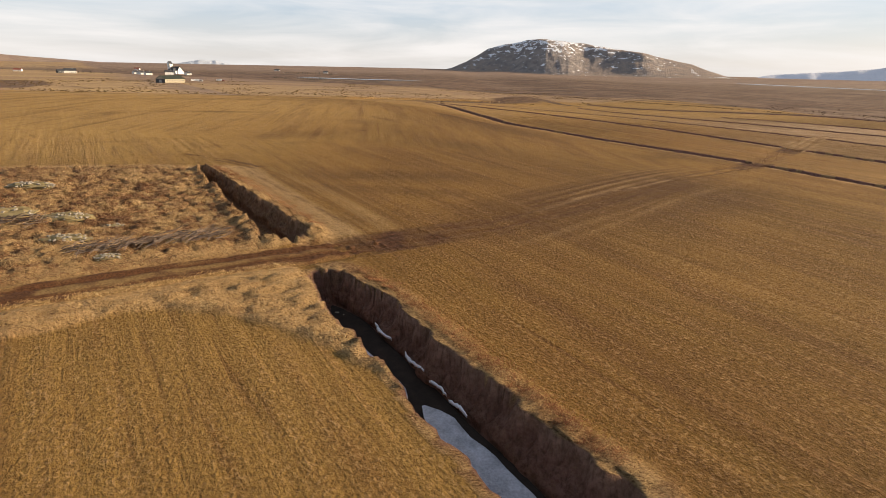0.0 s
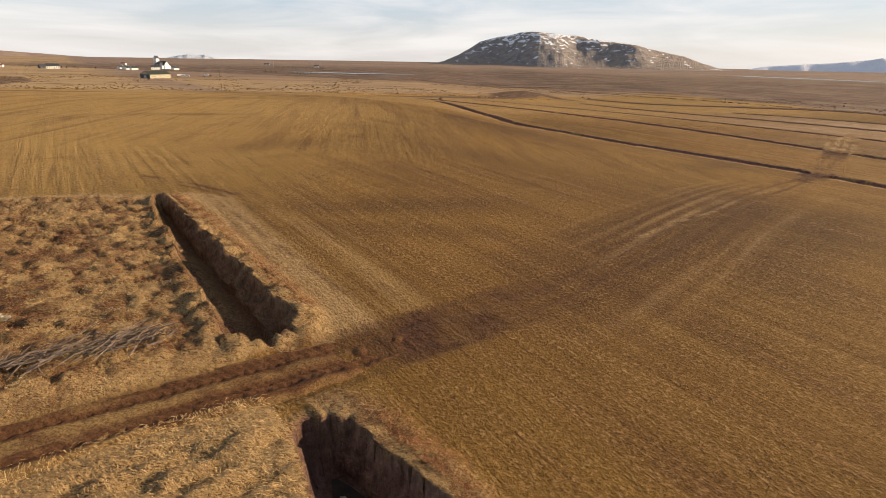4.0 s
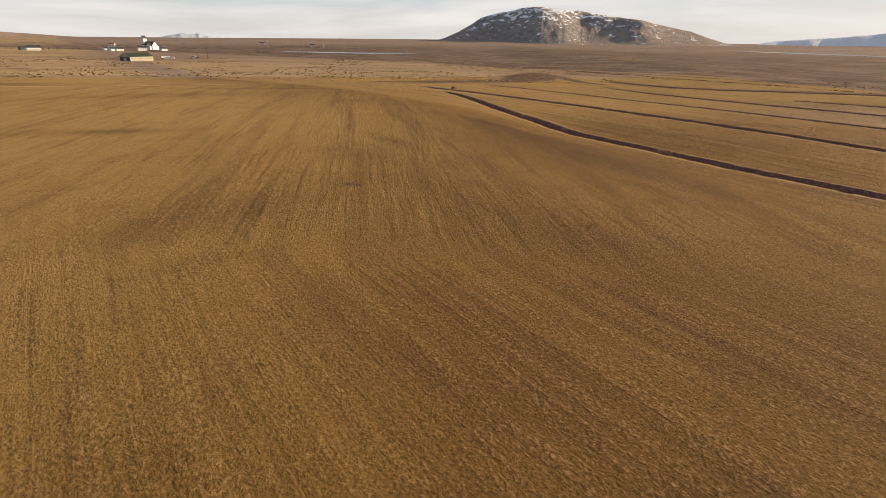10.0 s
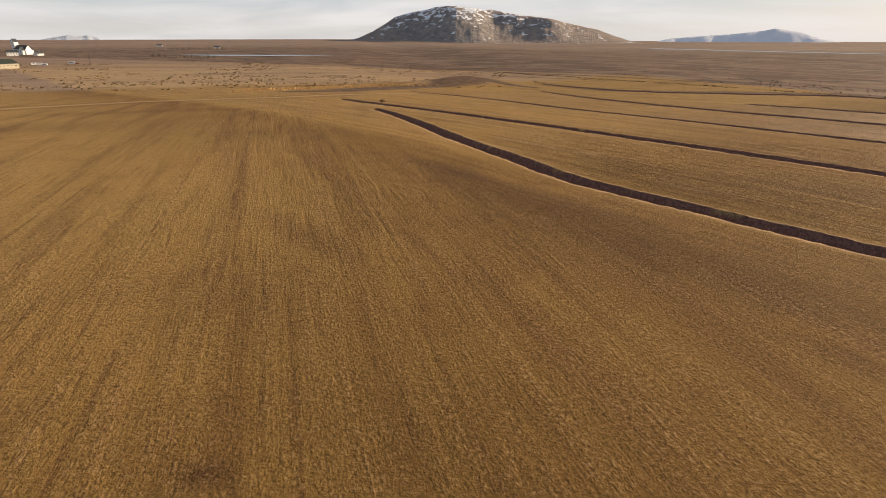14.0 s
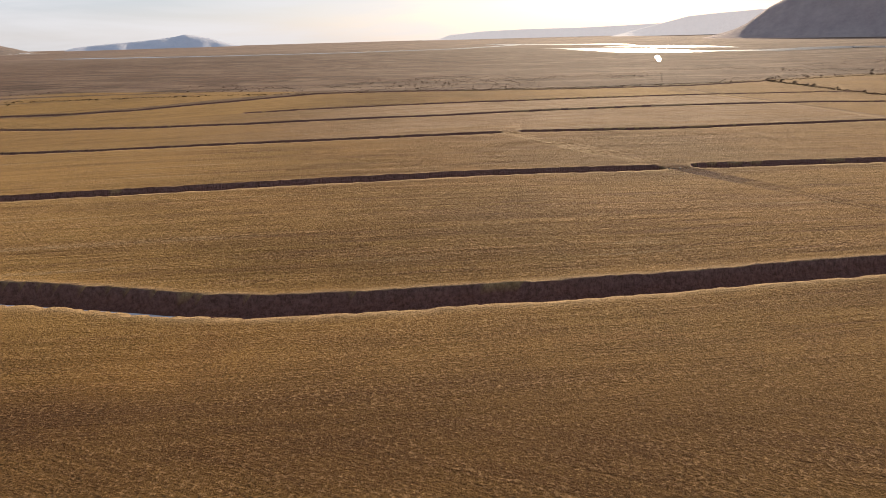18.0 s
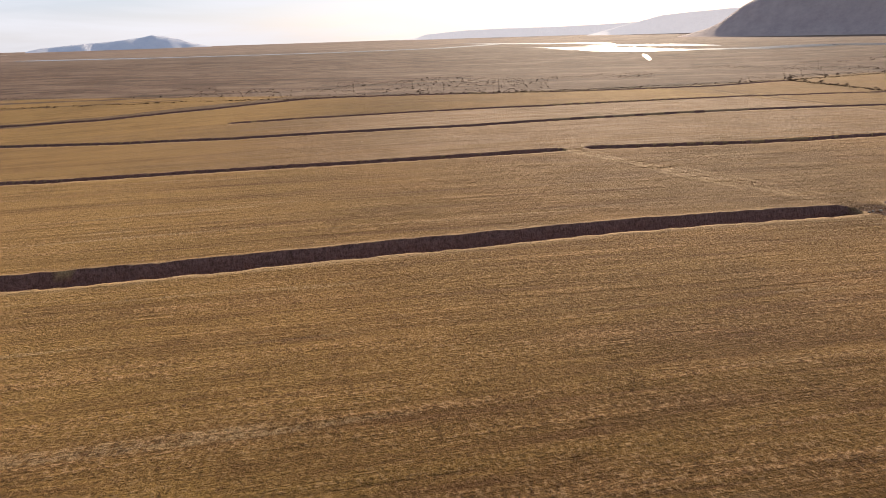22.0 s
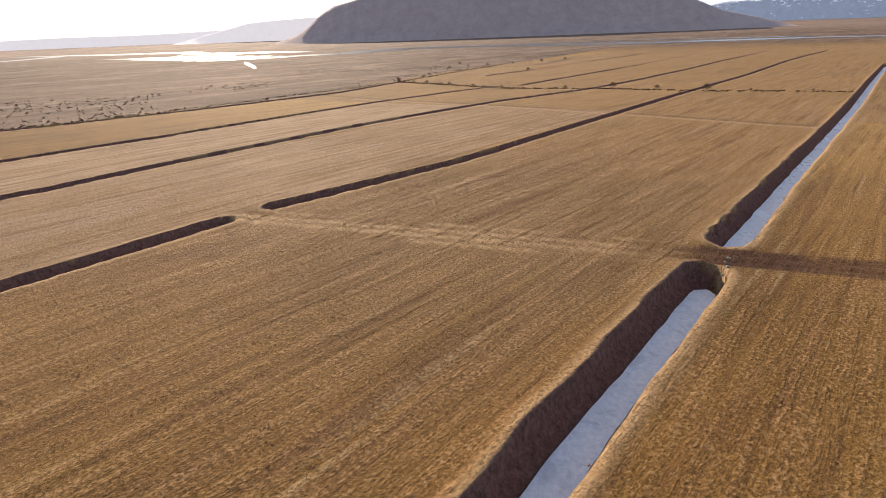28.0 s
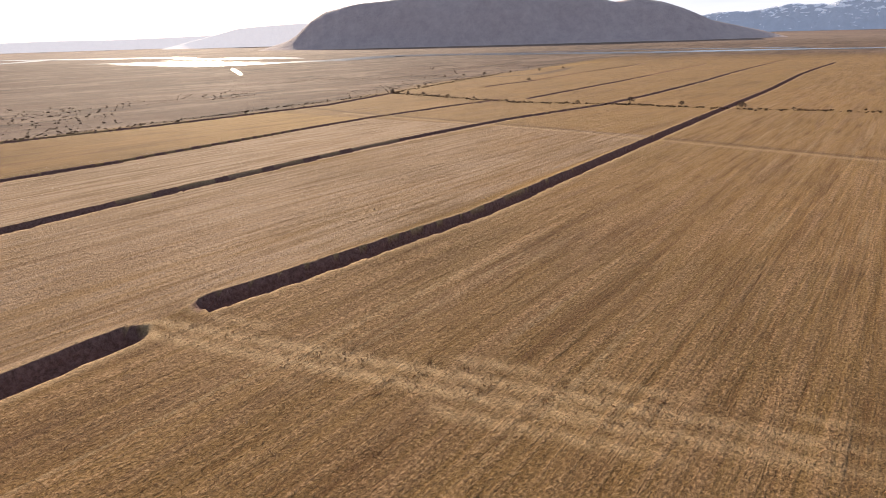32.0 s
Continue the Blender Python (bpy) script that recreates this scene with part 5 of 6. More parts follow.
def branch_bm(points, r0, r1):
    """A tapered stick of four sides through the points."""
    bm = bmesh.new()
    rings = []
    for i, p in enumerate(points):
        q = points[min(i + 1, len(points) - 1)] - points[max(i - 1, 0)]
        q.normalize()
        s1 = q.orthogonal().normalized()
        s2 = q.cross(s1)
        rad = r0 + (r1 - r0) * i / (len(points) - 1)
        rings.append([bm.verts.new(p + (s1 * math.cos(k * math.pi / 2) + s2 * math.sin(k * math.pi / 2)) * rad) for k in range(4)])
    for a, b in zip(rings, rings[1:]):
        for k in range(4):
            bm.faces.new((a[k], a[(k + 1) % 4], b[(k + 1) % 4], b[k]))
    bm.faces.new(rings[0][::-1])
    bm.faces.new(rings[-1])
    return bm


def brush_pile(cx, cy, length, turn, count, seed):
    r = random.Random(seed)
    pile = thing("brush_pile", (cx, cy, float(land(cx, cy)) + 0.22), turn, "long tangled heap of cut grey branches", "brush", "brush piles by the track")
    for _ in range(count):
        x, y = r.uniform(-0.5, 0.5) * length, r.gauss(0, 0.45)
        a, n = r.gauss(0, 0.6), r.uniform(0.9, 2.3)
        h = 0.08 + r.uniform(0, 0.65) * (1 - abs(x) / length)
        pts = [Vector((x + math.cos(a) * n * (k / 3 - 0.5) + r.gauss(0, 0.06), y + math.sin(a) * n * (k / 3 - 0.5) + r.gauss(0, 0.06), max(0.03, h + r.gauss(0, 0.09) + 0.1 * k)))
               for k in range(4)]
        part("branch", branch_bm(pts, 0.035, 0.012), TWIG, pile)
    return pile


brush_pile(-21.6, 41.5, 6.5, 35, 110, 1)
brush_pile(-26.0, 38.6, 4.0, 30, 50, 2)
brush_pile(-35.8, 43.6, 3.5, 15, 40, 3)

# old snow and pale stones by the ditches


def snow_scrap(x, y, length, width, turn, sink, seed, label="last scrap of old snow on a shaded ditch bank"):
    r = random.Random(seed)
    n = 15
    bm = bmesh.new()
    rows = []
    for i in range(n):
        t = i / (n - 1)
        w = width * (math.sin(math.pi * t) ** 0.5 * (1 - 0.55 * t) * r.uniform(0.45, 1.15) + 0.02)
        mid = 0.07 * math.sin(t * 7 + seed) + r.uniform(-0.04, 0.04)
        up = r.uniform(0.0, 0.05)
        rows.append([bm.verts.new((length * (t - 0.5), mid + w * q, up + hgt)) for q, hgt in ((-0.5, -0.05), (-0.3, 0.06), (0.2, 0.10), (0.5, -0.02))])
    for a, b in zip(rows, rows[1:]):
        for k in range(3):
            bm.faces.new((a[k], b[k], b[k + 1], a[k + 1]))
        bm.faces.new((a[3], b[3], b[0], a[0]))
    bm.faces.new(rows[0])
    bm.faces.new(rows[-1][::-1])
    bmesh.ops.recalc_face_normals(bm, faces=bm.faces)
    ob = mesh_object("snow_scrap", bm, SNOW, True)
    ob.matrix_world = pose(x, y, float(land(x, y)) - sink, 0, 0, turn)
    return tagged(ob, label, "snow", "scraps of snow in the first ditch")


snow_scrap(-4.9, 32.3, 2.6, 0.3, -58, 1.55, 1)
snow_scrap(-2.7, 29.0, 2.4, 0.3, -58, 1.55, 2)
snow_scrap(-1.3, 26.9, 2.2, 0.26, -57, 1.6, 3)
snow_scrap(-0.1, 25.1, 1.6, 0.24, -55, 1.6, 4)
for i, (x, y, size) in enumerate(((-8.4, 35.6, 0.35), (-7.9, 35.3, 0.28), (-13.2, 46.4, 0.3), (88.6, 154.6, 0.5), (89.6, 154.0, 0.45), (88.0, 155.6, 0.35), (90.3, 153.0, 0.4))):
    st = tagged(new("stone", STONES[i]), "pale stone lying at a ditch crossing", "stone", "stones at the crossings")
    d = max(DITCHES[k][1] * float(np.clip((along(DITCHES[k][0], np.array([x]), np.array([y]))[1] - along(DITCHES[k][0], np.array([x]), np.array([y]))[0])[0] / 1.6, 0, 1)) for k in ("a_south", "a_north", "c_north"))
    st.matrix_world = pose(x, y, float(land(x, y)) - d + 0.1, 10, 5, 40 * i) @ Matrix.Scale(size, 4)

# ---- shrubs and trees ----
BARK = plain("grey_bark", (0.07, 0.055, 0.045), (0.16, 0.125, 0.10), 6.0, 0.95, 0.4)
BARE = plain("bare_twigs", (0.075, 0.048, 0.036), (0.19, 0.125, 0.085), 5.0, 0.95, 0.3)
NEEDLES = plain("dark_needles", (0.012, 0.020, 0.010), (0.035, 0.045, 0.020), 3.0, 0.9, 0.2)


def twig_crown(radius, height, count, seed, low=0.25):
    """A ragged crown of many small slivers pointing outward."""
    r = random.Random(seed)
    bm = bmesh.new()
    for _ in range(count):
        a, q = r.uniform(0, 2 * math.pi), r.random() ** 0.6
        h = low + (1 - low) * r.random()
        out = radius * q * math.sin(math.pi * min(0.95, 0.15 + 0.75 * h)) * (1 + 0.3 * math.sin(3 * a + seed))
        p = Vector((math.cos(a) * out, math.sin(a) * out, height * h))
        way = Vector((math.cos(a) * 0.6, math.sin(a) * 0.6, r.uniform(0.2, 1.0))).normalized()
        side = way.orthogonal().normalized()
        side.rotate(Matrix.Rotation(r.uniform(0, 6.28), 3, way))
        n, w = radius * r.uniform(0.25, 0.5), radius * r.uniform(0.03, 0.07)
        v = [bm.verts.new(p - side * w), bm.verts.new(p + side * w), bm.verts.new(p + way * n)]
        bm.faces.new(v)
    return bm


def shrub(x, y, radius, height, seed, label, group):
    r = random.Random(seed)
    ob = thing("shrub", (x, y, float(land(x, y))), r.uniform(0, 360), label, "shrub", group)
    for k in range(4):
        a = k * 1.57 + r.uniform(-0.4, 0.4)
        pts = [Vector((0.05 * math.cos(a), 0.05 * math.sin(a), -0.2)), Vector((radius * 0.3 * math.cos(a), radius * 0.3 * math.sin(a), height * 0.4)),
               Vector((radius * 0.6 * math.cos(a), radius * 0.6 * math.sin(a), height * 0.85))]
        part("stem", branch_bm(pts, 0.07 * height / 2, 0.02), BARK, ob)
    part("twigs", twig_crown(radius, height, 240, seed), BARE, ob)
    return ob


first = shrub(0, 0, 1.6, 2.2, 3, "bare brown willow shrub at a ditch", "bare shrubs along the ditches and field edges")
first.matrix_world = pose(284, 52, float(land(284, 52)))
spots = [(240, 37, 1.4), (262, 44, 0.9), (226, 29, 0.6), (296, 70, 0.8), (470, 18, 1.3), (-9.5, 298, 0.8), (321, 93, 0.9), (345, 101, 0.8), (362, 110, 1.0), (385, 118, 1.1),
         (411, 131, 1.2), (430, 128, 0.9), (372, 112, 0.7), (398, 124, 0.9), (335, 98, 0.6), 
         (641, -5, 1.5), (655, -40, 1.3), (668, -80, 1.6), (630, 20, 1.2), (690, -120, 1.4), (612, 45, 1.2), (700, 10, 1.4), (452, 106, 1.1), (475, 96, 1.0), (520, 60, 1.2), (560, 25, 1.0)]
for i, (x, y, s) in enumerate(spots):
    copy_thing(first, pose(x, y, float(land(x, y)), 0, 0, 77 * i) @ Matrix.Scale(s * 0.72, 4))


def conifer(x, y, height, seed, group):
    r = random.Random(seed)
    ob = thing("conifer", (x, y, float(land(x, y))), 0, "small dark spruce tree in a shelter planting", "tree", group)
    part("trunk", branch_bm([Vector((0, 0, -0.3)), Vector((0, 0, height * 0.5)), Vector((0.1, 0, height))], 0.16, 0.03), BARK, ob)
    bm = bmesh.new()
    for _ in range(330):
        h = r.random() ** 1.3
        a = r.uniform(0, 2 * math.pi)
        rad = height * 0.40 * (1 - h) * r.uniform(0.35, 1.1)
        p = Vector((math.cos(a) * rad, math.sin(a) * rad, height * (0.08 + 0.92 * h)))
        w = height * 0.055 * r.uniform(0.6, 1.3)
        out = Vector((math.cos(a), math.sin(a), -0.25))
        side = Vector((-math.sin(a), math.cos(a), 0)) * w
        v = [bm.verts.new(p - side), bm.verts.new(p + side), bm.verts.new(p + out * w * 1.8)]
        bm.faces.new(v)
    part("crown", bm, NEEDLES, ob)
    return ob


seedling = conifer(-341, 1040, 5.0, 1, "spruces by the lake")
for i in range(26):
    r = random.Random(i + 40)
    x, y = -345 + 4.7 * i + r.uniform(-2, 2), 1037 - 3.3 * i + r.uniform(-5, 5)
    if 6 < i < 11:
        continue
    copy_thing(seedling, pose(x, y, float(land(x, y)) - 0.1, 0, 0, 50 * i) @ Matrix.Scale(r.uniform(0.5, 1.1), 4))
for i in range(16):
    r = random.Random(i + 90)
    x, y = -470 + 8.0 * i + r.uniform(-3, 3), 1530 + r.uniform(-8, 8)
    copy_thing(seedling, pose(x, y, float(land(x, y)) - 0.1, 0, 0, 50 * i) @ Matrix.Scale(r.uniform(0.8, 1.4), 4))
for i in range(12):
    r = random.Random(i + 140)
    x, y = -860 + 16 * i + r.uniform(-3, 3), 1150 - 6 * i + r.uniform(-8, 8)
    copy_thing(seedling, pose(x, y, float(land(x, y)) - 0.1, 0, 0, 50 * i) @ Matrix.Scale(r.uniform(0.6, 1.0), 4))

# low scrub on the moor and dark tussocks on the far grazing land
n = 16000
mx, my = rng.uniform(180, 900, n), rng.uniform(-330, 620, n)
edge = np.interp(mx, [120, 200, 235, 270, 303, 355, 411, 470, 640, 900], [660, 520, 360, 292, 248, 176, 134, 100, -25, -300])
keep = (my > edge + 4) & (my < edge + 260) & (vnoise(mx, my, 60, 401, 3) + 0.9 * np.exp(-((my - edge - 12) / 18) ** 2) > 0.12)


def scrub(name, x, y, size, material, label, blades=14):
    z = land(x, y)
    k = len(x)
    a = rng.uniform(0, 2 * math.pi, (k, blades))
    s = size * rng.uniform(0.5, 1.4, (k, 1)) * rng.uniform(0.6, 1.1, (k, blades))
    off = s * rng.uniform(0, 0.9, a.shape)
    bx, by, bz = x[:, None] + np.cos(a) * off, y[:, None] + np.sin(a) * off, z[:, None] + s * 0.55 * rng.uniform(0, 0.8, a.shape) - 0.1
    f = rng.uniform(0, 6.28, a.shape)
    w = s * 0.4
    v = np.stack([np.stack(p, -1) for p in ((bx - np.cos(f) * w, by - np.sin(f) * w, bz), (bx + np.cos(f) * w, by + np.sin(f) * w, bz + 0.05 * s),
                                            (bx + np.cos(a) * s * 0.3, by + np.sin(a) * s * 0.3, bz + s * 0.75))], 2).reshape(-1, 3)
    return tagged(quick(name, v, np.arange(len(v)).reshape(-1, 3), material, False), label, "scrub", "", "stuff")


scrub("moor_scrub", mx[keep], my[keep], 0.55, grass_material("moor_heather", (0.060, 0.036, 0.027), (0.13, 0.08, 0.055), (0.22, 0.15, 0.10)), "low dark heather and willow scrub on the moor", 9)
n = 7000
tx_, ty_ = rng.uniform(-520, 160, n), rng.uniform(370, 900, n)
keep = (vnoise(tx_, ty_, 45, 411, 3) > 0.0) & (ty_ > 470 + 0.2 * tx_ + 0.25 * np.minimum(tx_, 0)) & (ty_ < 820 + 60 * vnoise(tx_, ty_, 90, 412))
scrub("grazing_tussocks", tx_[keep], ty_[keep], 0.75, grass_material("grey_tussock", (0.085, 0.05, 0.024), (0.20, 0.125, 0.05), (0.38, 0.26, 0.11)), "dark tussocks on far grazing land", 9)
# pale tufts standing over the straw-coloured strips; the pallor holds their backlit glint
n = 30000
su, sv = rng.uniform(-112, 75, n), rng.uniform(126, 226, n)
sx_, sy_ = CENTRE[0] + su * EU[0] + sv * EV[0], CENTRE[1] + su * EU[1] + sv * EV[1]
keep = (vnoise(sv, su * 0.10, 1.7, 421, 2) > 0.02) & clear_of_ditches(sx_, sy_, 0.4)
scrub("straw_tufts", sx_[keep], sy_[keep], 0.15, BACKLIT_PALE, "pale tufts of straw in rows on the lower strips, coloured as if backlit", 5)
hx, hy = [], []
for (ax, ay), (bx, by), k in (((411, 131), (321, 92), 260), ((321, 92), (284, 62), 130), ((284, 62), (237, 40), 160), ((237, 40), (201, 8), 120), ((411, 131), (640, -20), 420), ((225, 352), (411, 131), 420), ((120, 640), (225, 352), 380)):
    t = rng.uniform(0, 1, k) ** 1.2
    hx.append(ax + t * (bx - ax) + rng.normal(0, 1.6, k))
    hy.append(ay + t * (by - ay) + rng.normal(0, 1.6, k))
hx, hy = np.concatenate(hx), np.concatenate(hy)
keep = rng.uniform(0, 1, hx.shape) < 0.75
scrub("hedge_scrub", hx[keep], hy[keep], 0.5, grass_material("hedge_bottom", (0.06, 0.034, 0.022), (0.14, 0.085, 0.05), (0.25, 0.16, 0.09)), "low bare scrub along field edges", 12)
rx_ = rng.uniform(-80, 60, 900)
ry_ = 400 + (rx_ + 77) * 1.05 + rng.normal(0, 7, 900)
scrub("spoil_tussocks", rx_, ry_, 0.85, LONG_GRASS, "pale tussocks on an old ditch spoil bank", 10)

# ---- farm and church in the distance ----
WHITE = plain("white_render", (0.70, 0.69, 0.66), (0.84, 0.83, 0.80), 0.6, 0.7, 0.1)
CREAM = plain("cream_cladding", (0.30, 0.27, 0.20), (0.40, 0.36, 0.27), 0.5, 0.75, 0.1)
SLATE = plain("dark_slate_roof", (0.035, 0.037, 0.042), (0.07, 0.072, 0.08), 0.8, 0.6, 0.2)
GREEN = plain("green_sheet_roof", (0.026, 0.032, 0.022), (0.044, 0.052, 0.034), 0.5, 0.55, 0.2)
RED_ROOF = plain("rust_red_roof", (0.16, 0.05, 0.035), (0.24, 0.08, 0.05), 0.7, 0.6, 0.2)
DARK_CLAD = plain("dark_gable_cladding", (0.05, 0.055, 0.065), (0.09, 0.095, 0.105), 0.6, 0.7, 0.1)
PANE = plain("window_glass", (0.02, 0.025, 0.03), (0.05, 0.06, 0.07), 1.0, 0.1, 0.0)
METAL = plain("weathered_metal", (0.25, 0.25, 0.25), (0.4, 0.4, 0.4), 2.0, 0.5, 0.1)
RUBBER = plain("tyre_rubber", (0.015, 0.015, 0.015), (0.03, 0.03, 0.03), 4.0, 0.8, 0.1)


def box(bm, x0, x1, y0, y1, z0, z1):
    v = [bm.verts.new(p) for p in ((x0, y0, z0), (x1, y0, z0), (x1, y1, z0), (x0, y1, z0), (x0, y0, z1), (x1, y0, z1), (x1, y1, z1), (x0, y1, z1))]
    for f in ((3, 2, 1, 0), (4, 5, 6, 7), (0, 1, 5, 4), (1, 2, 6, 5), (2, 3, 7, 6), (3, 0, 4, 7)):
        bm.faces.new([v[i] for i in f])
    return bm


def gabled(bm, length, width, wall, ridge, z0=-1.5):
    """Walls with gables, the ridge along x."""
    a, b = length / 2, width / 2
    v = [bm.verts.new(p) for p in ((-a, -b, z0), (a, -b, z0), (a, b, z0), (-a, b, z0), (-a, -b, wall), (a, -b, wall), (a, b, wall), (-a, b, wall), (-a, 0, ridge), (a, 0, ridge))]
    for f in ((0, 1, 5, 4), (2, 3, 7, 6), (1, 2, 6, 9, 5), (3, 0, 4, 8, 7), (4, 5, 9, 8), (6, 7, 8, 9), (3, 2, 1, 0)):
        bm.faces.new([v[i] for i in f])
    return bm


def roof_slab(bm, length, width, wall, ridge, over=0.35, thick=0.18):
    """Two slabs of roof with eaves, the ridge along x."""
    a = length / 2 + over
    rise = (ridge - wall) / (width / 2)
    for s in (-1, 1):
        y0, z0 = s * (width / 2 + over), wall - over * rise
        pts = [(-a, y0, z0), (a, y0, z0), (a, 0, ridge), (-a, 0, ridge)]
        v = [bm.verts.new((x, y, z + 0.03)) for x, y, z in pts] + [bm.verts.new((x, y, z + thick)) for x, y, z in pts]
        for f in ((0, 1, 2, 3), (7, 6, 5, 4), (0, 4, 5, 1), (1, 5, 6, 2), (2, 6, 7, 3), (3, 7, 4, 0)):
            bm.faces.new([v[i] for i in f])
    bmesh.ops.recalc_face_normals(bm, faces=bm.faces)
    return bm


def windows(parent, spots, w, h):
    """Windows: (x, y, z, facing in degrees); each a frame with its pane."""
    for x, y, z, face in spots:
        fr = part("window", box(bmesh.new(), -w / 2 - 0.1, w / 2 + 0.1, -0.04, 0.06, -h / 2 - 0.1, h / 2 + 0.1), WHITE, parent)
        fr.matrix_basis = pose(x, y, z, 0, 0, face)
        part("pane", box(bmesh.new(), -w / 2, w / 2, 0.06, 0.09, -h / 2, h / 2), PANE, fr)


def house(x, y, turn, length, width, wall, ridge, walls, roof, label, group, rows=1):
    ob = thing("house", (x, y, float(land(x, y))), turn, label, "house", group)
    part("wall", gabled(bmesh.new(), length, width, wall, ridge), walls, ob)
    part("roof", roof_slab(bmesh.new(), length, width, wall, ridge), roof, ob)
    part("chimney", box(bmesh.new(), length * 0.2, length * 0.2 + 0.7, -0.35, 0.35, ridge - 0.8, ridge + 0.9), walls, ob)
    k = max(2, int(length / 3.2))
    spots = [(-length / 2 + (i + 0.5) * length / k, s * width / 2, 1.6 + 2.6 * r, 0 if s > 0 else 180) for i in range(k) for s in (-1, 1) for r in range(rows)]
    spots += [(s * length / 2, 0, 1.7 + 2.6 * r, -90 if s > 0 else 90) for s in (-1, 1) for r in range(rows + 1)]
    windows(ob, spots, 1.1, 1.2)
    part("door", box(bmesh.new(), length * 0.1, length * 0.1 + 1.0, -width / 2 - 0.05, -width / 2 + 0.02, 0, 2.1), DARK_CLAD, ob)
    return ob


def barn(x, y, turn):
    ob = thing("barn", (x, y, float(land(x, y))), turn, "long cream barn with a dark green sheet roof", "barn")
    L, W, H, R = 30, 15, 4.6, 8.4
    part("wall", gabled(bmesh.new(), L, W, H, R), CREAM, ob)
    part("roof", roof_slab(bmesh.new(), L, W, H, R, 0.4, 0.15), GREEN, ob)
    for s in (-1, 1):
        part("gable_cladding", box(bmesh.new(), s * (L / 2 + 0.02) - 0.04, s * (L / 2 + 0.02) + 0.04, -W / 2 + 0.1, W / 2 - 0.1, -0.5, H), DARK_CLAD, ob, "dark gable cladding")
        part("door", box(bmesh.new(), s * (L / 2 + 0.12) - 0.05, s * (L / 2 + 0.12) + 0.05, -2, 2, 0, 3.6), METAL, ob, "grey sheet-metal barn door")
    for i in range(9):
        part("roof_rib", box(bmesh.new(), -L / 2 + 1.5 + i * 3.3, -L / 2 + 1.7 + i * 3.3, -0.12, 0.12, R + 0.1, R + 0.45), GREEN, ob)
    windows(ob, [(-12 + i * 4, -W / 2, 2.6, 180) for i in range(7)], 1.6, 0.8)
    return ob


barn(-356, 685, 70)


def church(x, y, turn):
    ob = thing("church", (x, y, float(land(x, y))), turn, "white church with a tall gabled tower and dark slate roofs", "church")
    part("nave_wall", gabled(bmesh.new(), 30, 11, 8.5, 15), WHITE, ob)
    part("nave_roof", roof_slab(bmesh.new(), 30, 11, 8.5, 15, 0.3, 0.25), SLATE, ob)
    tr = part("transept_wall", gabled(bmesh.new(), 20, 8, 7, 12.5), WHITE, ob)
    tr.matrix_basis = pose(9, 0, 0, 0, 0, 90)
    tr = part("transept_roof", roof_slab(bmesh.new(), 20, 8, 7, 12.5, 0.3, 0.25), SLATE, ob)
    tr.matrix_basis = pose(9, 0, 0, 0, 0, 90)
    tw = part("tower_wall", gabled(bmesh.new(), 7.5, 7.5, 20.5, 25.5), WHITE, ob)
    tw.matrix_basis = pose(-14.5, 0, 0, 0, 0, 90)
    tw = part("tower_roof", roof_slab(bmesh.new(), 7.5, 7.5, 20.5, 25.5, 0.25, 0.3), SLATE, ob)
    tw.matrix_basis = pose(-14.5, 0, 0, 0, 0, 90)
    windows(ob, [(-8 + i * 5, s * 5.5, 4.6, 0 if s > 0 else 180) for i in range(4) for s in (-1, 1)], 1.0, 3.4)
    windows(ob, [(-14.5, s * 3.75, z, 0 if s > 0 else 180) for s in (-1, 1) for z in (9, 15, 20)], 0.8, 2.2)
    windows(ob, [(9, s * 10, 5, 0 if s > 0 else 180) for s in (-1, 1)], 1.6, 4.0)
    return ob


church(-606, 1190, -25)
village = "white houses round the church"
for i, (x, y, turn, L, W, rows) in enumerate(((-650, 1120, 60, 14, 9, 1), (-634, 1105, 58, 11, 8, 1), (-618, 1085, 60, 11, 8, 1), (-596, 1066, 55, 12, 8, 1), (-572, 1098, 30, 15, 9, 2), (-545, 1120, 70, 12, 8, 1))):
    house(x, y, turn, L, W, 3.2 + 2.4 * (rows - 1), 6.4 + 2.4 * (rows - 1), WHITE, SLATE, "white gabled house with a dark roof by the church", village, rows)
house(-745, 1062, 35, 20, 10, 4.6, 9, WHITE, SLATE, "large white farmhouse with a dark roof", "outlying farmhouses", 2)
house(-772, 1076, 60, 16, 9, 3.4, 6.8, DARK_CLAD, SLATE, "dark clad farm outbuilding", "outlying farmhouses")
house(-905, 1135, 20, 14, 8, 3.2, 6, WHITE, RED_ROOF, "white farmhouse with a rust-red roof", "outlying farmhouses")
house(-960, 1120, 40, 12, 8, 3.2, 6, WHITE, SLATE, "small white farmhouse far off", "outlying farmhouses")
house(-960, 1660, 10, 14, 9, 3.2, 6.4, WHITE, RED_ROOF, "white farmhouse with a rust-red roof", "outlying farmhouses")
house(-700, 2150, 10, 18, 10, 3.4, 6.6, WHITE, SLATE, "small white farmhouse far off", "outlying farmhouses")
house(-420, 1760, 10, 14, 9, 3.2, 6.4, WHITE, SLATE, "small white farmhouse far off", "outlying farmhouses")


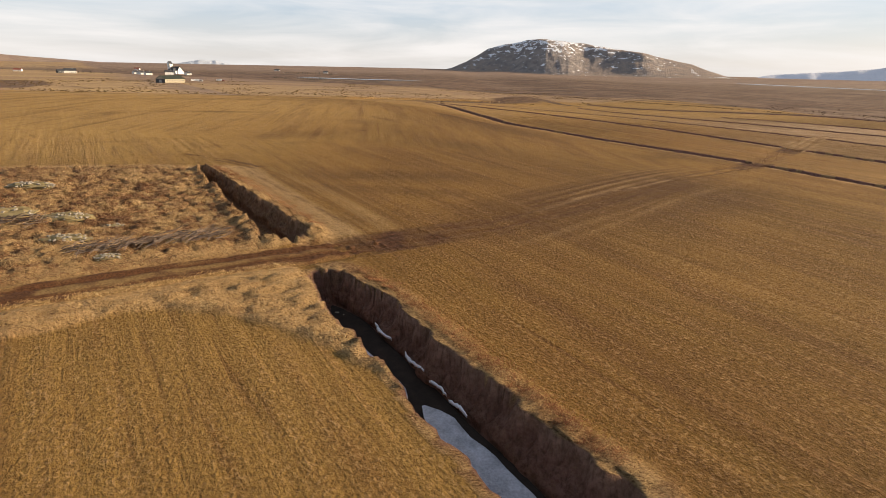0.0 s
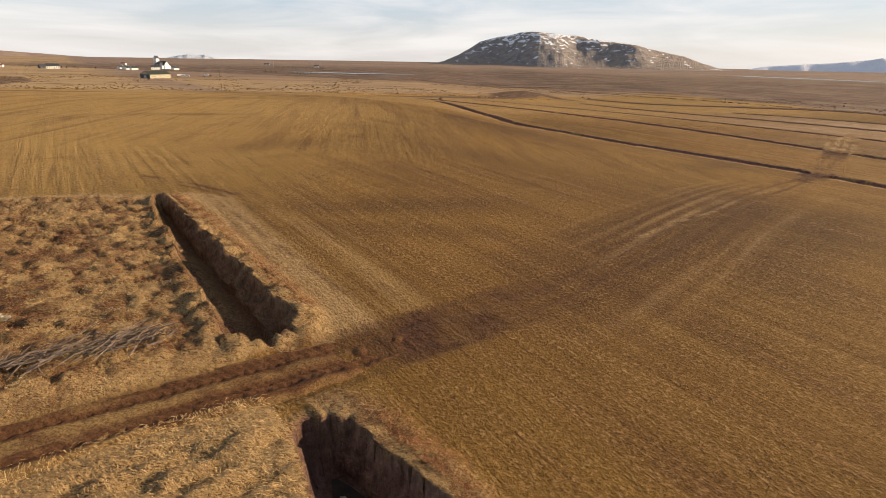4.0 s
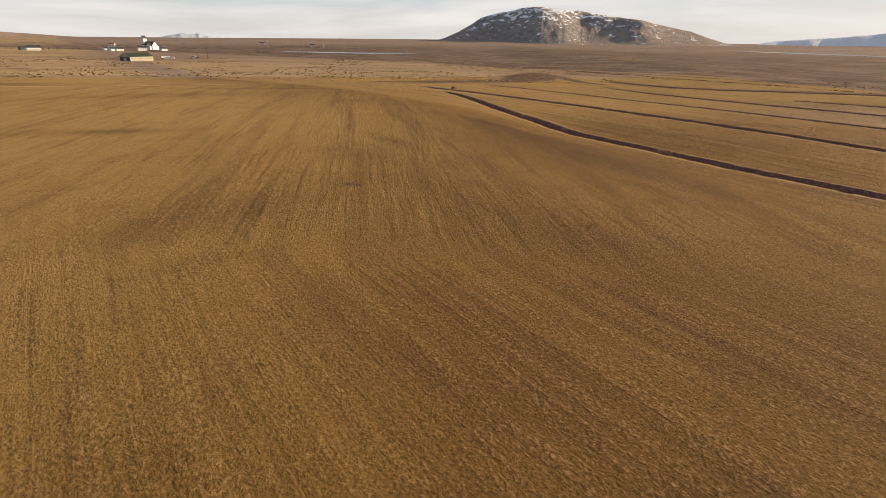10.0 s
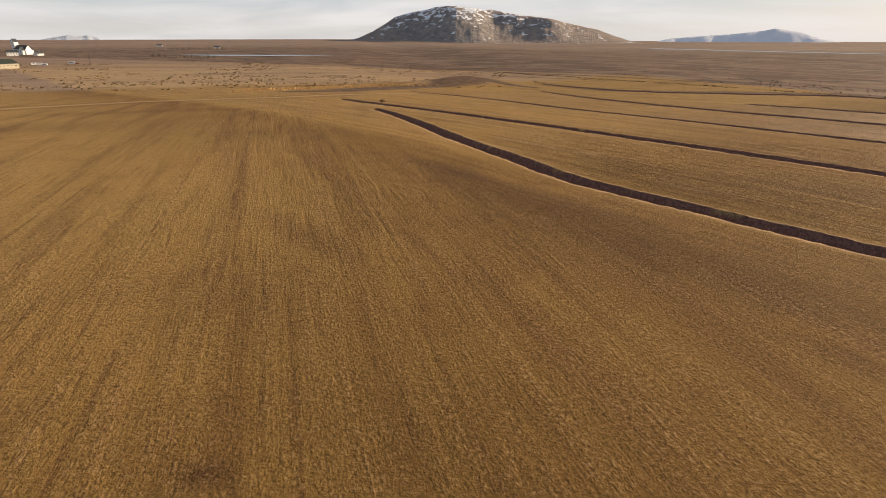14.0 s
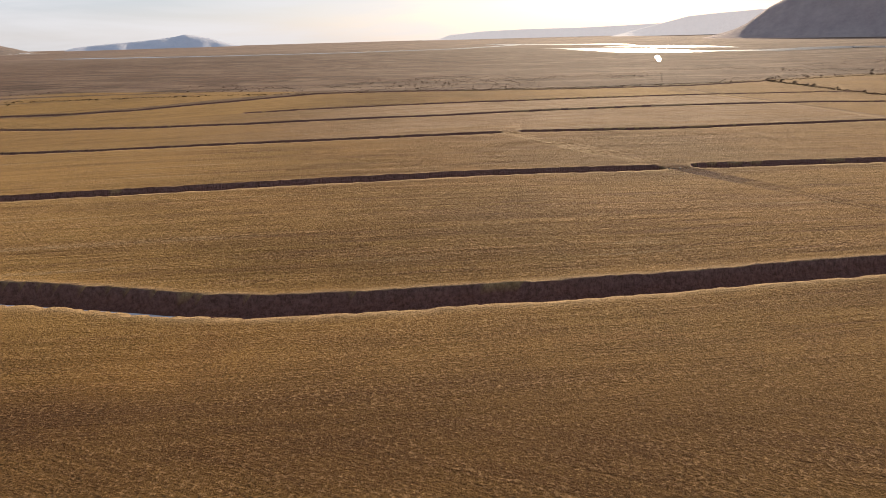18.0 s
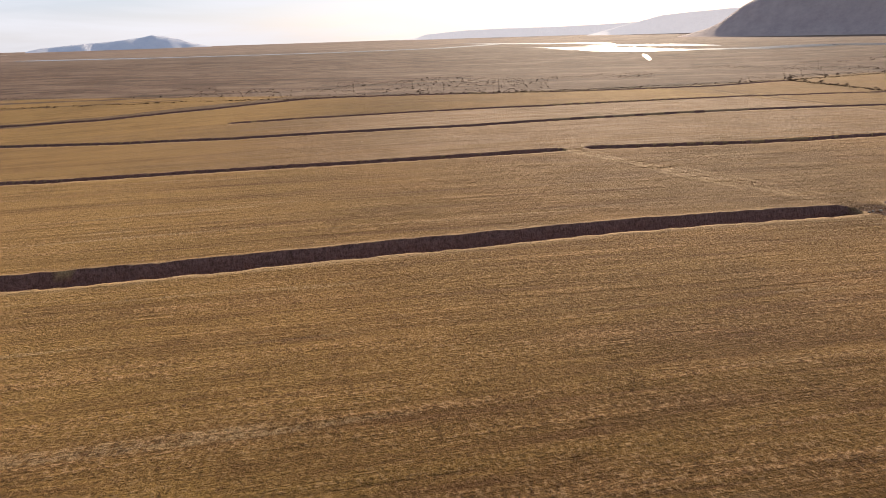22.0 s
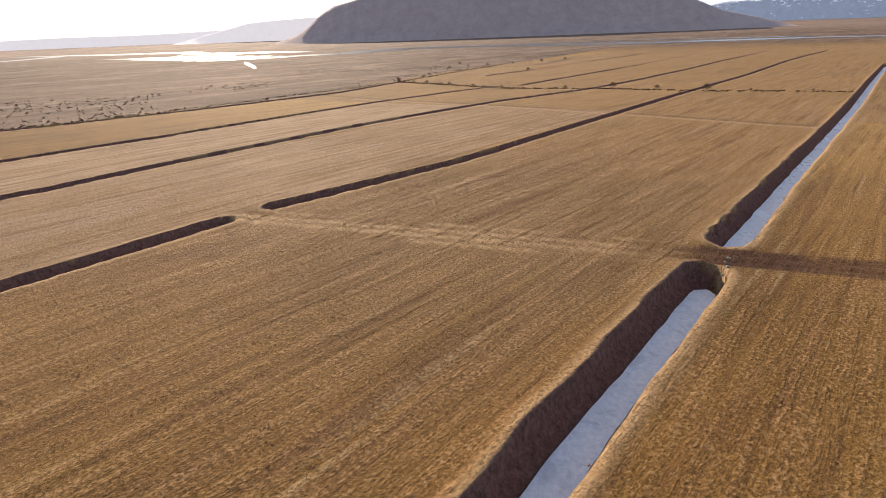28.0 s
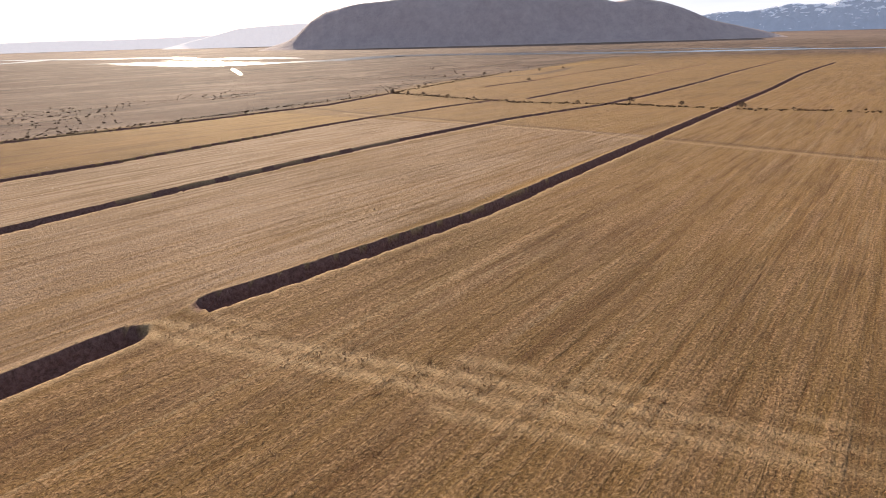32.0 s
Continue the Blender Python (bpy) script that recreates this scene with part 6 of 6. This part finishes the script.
def car(x, y, turn, length, height, paint, label, van=False):
    """A parked car or van: body, cabin with windows, wheels."""
    ob = thing("van" if van else "car", (x, y, float(land(x, y))), turn, label, "van" if van else "car", "vehicles parked by the barn")
    w = 0.92
    low = 0.95 if not van else height
    bm = box(bmesh.new(), -length / 2, length / 2, -w, w, 0.35, low)
    bmesh.ops.bevel(bm, geom=bm.edges[:], offset=0.12, segments=2, affect="EDGES")
    body = part("body", bm, paint, ob)
    bm = bmesh.new()
    a, b = (-length * 0.32, length * 0.22) if not van else (-length * 0.47, length * 0.44)
    top = height if not van else height + 0.12
    v = [bm.verts.new(p) for p in ((a, -w + 0.06, low), (b, -w + 0.06, low), (b, w - 0.06, low), (a, w - 0.06, low),
                                   (a + 0.35, -w + 0.2, top), (b - 0.5, -w + 0.2, top), (b - 0.5, w - 0.2, top), (a + 0.35, w - 0.2, top))]
    for f in ((4, 5, 6, 7), (0, 1, 5, 4), (1, 2, 6, 5), (2, 3, 7, 6), (3, 0, 4, 7)):
        bm.faces.new([v[i] for i in f])
    part("cabin", bm, paint if van else PANE, ob)
    if van:
        for s in (-1, 1):
            part("window", box(bmesh.new(), -length * 0.3, length * 0.3, s * (w + 0.01) - 0.015, s * (w + 0.01) + 0.015, height * 0.55, height * 0.8), PANE, ob)
    for sx in (-0.32, 0.32):
        for sy in (-1, 1):
            bm = bmesh.new()
            bmesh.ops.create_cone(bm, cap_ends=True, segments=14, radius1=0.34, radius2=0.34, depth=0.22)
            wheel = part("wheel", bm, RUBBER, ob)
            wheel.matrix_basis = pose(length * sx, sy * (w - 0.06), 0.34, 90, 0, 0)
    return ob


WHITE_PAINT = plain("white_car_paint", (0.74, 0.74, 0.74), (0.82, 0.82, 0.82), 0.8, 0.3, 0.0)
RED_PAINT = plain("red_car_paint", (0.30, 0.03, 0.02), (0.36, 0.04, 0.03), 0.8, 0.3, 0.0)
car(-355, 751, 20, 6.8, 2.5, WHITE_PAINT, "white camper van parked on the grass", True)
car(-362, 757, 35, 6.2, 2.5, WHITE_PAINT, "white panel van parked beside another", True)
car(-347, 746, 10, 5.6, 2.3, WHITE_PAINT, "small white van parked on the grass", True)
car(-340, 788, 10, 6.5, 2.4, WHITE_PAINT, "white camper van standing alone", True)
car(-333, 785, 15, 4.4, 1.5, RED_PAINT, "red estate car parked by a van")

# a pole by the farm and a mast beyond
for x, y, h, label in ((-336, 822, 11, "wooden electricity pole by the farm"), (-478, 1525, 16, "white lattice mast beyond the trees"), (-330, 1500, 10, "short white post on the far shore")):
    pole = thing("utility_pole", (x, y, float(land(x, y))), 20, label, "pole", "poles near the farm")
    part("post", branch_bm([Vector((0, 0, -0.5)), Vector((0, 0, h * 0.5)), Vector((0, 0, h))], 0.22, 0.14), WHITE if "white" in label else BARK, pole)
    part("crossarm", box(bmesh.new(), -0.9, 0.9, -0.08, 0.08, h - 0.7, h - 0.5), BARK, pole)

ribbon("lake", [(-330, 1135), (-250, 1090), (-160, 1065), (-70, 1062)], 26, lambda x, y: land(x, y) * 0 + float(land(-200, 1075)) + 0.6, WATER, "grey lake behind a spruce planting", "lake", 31, 0, 1, 0.4)
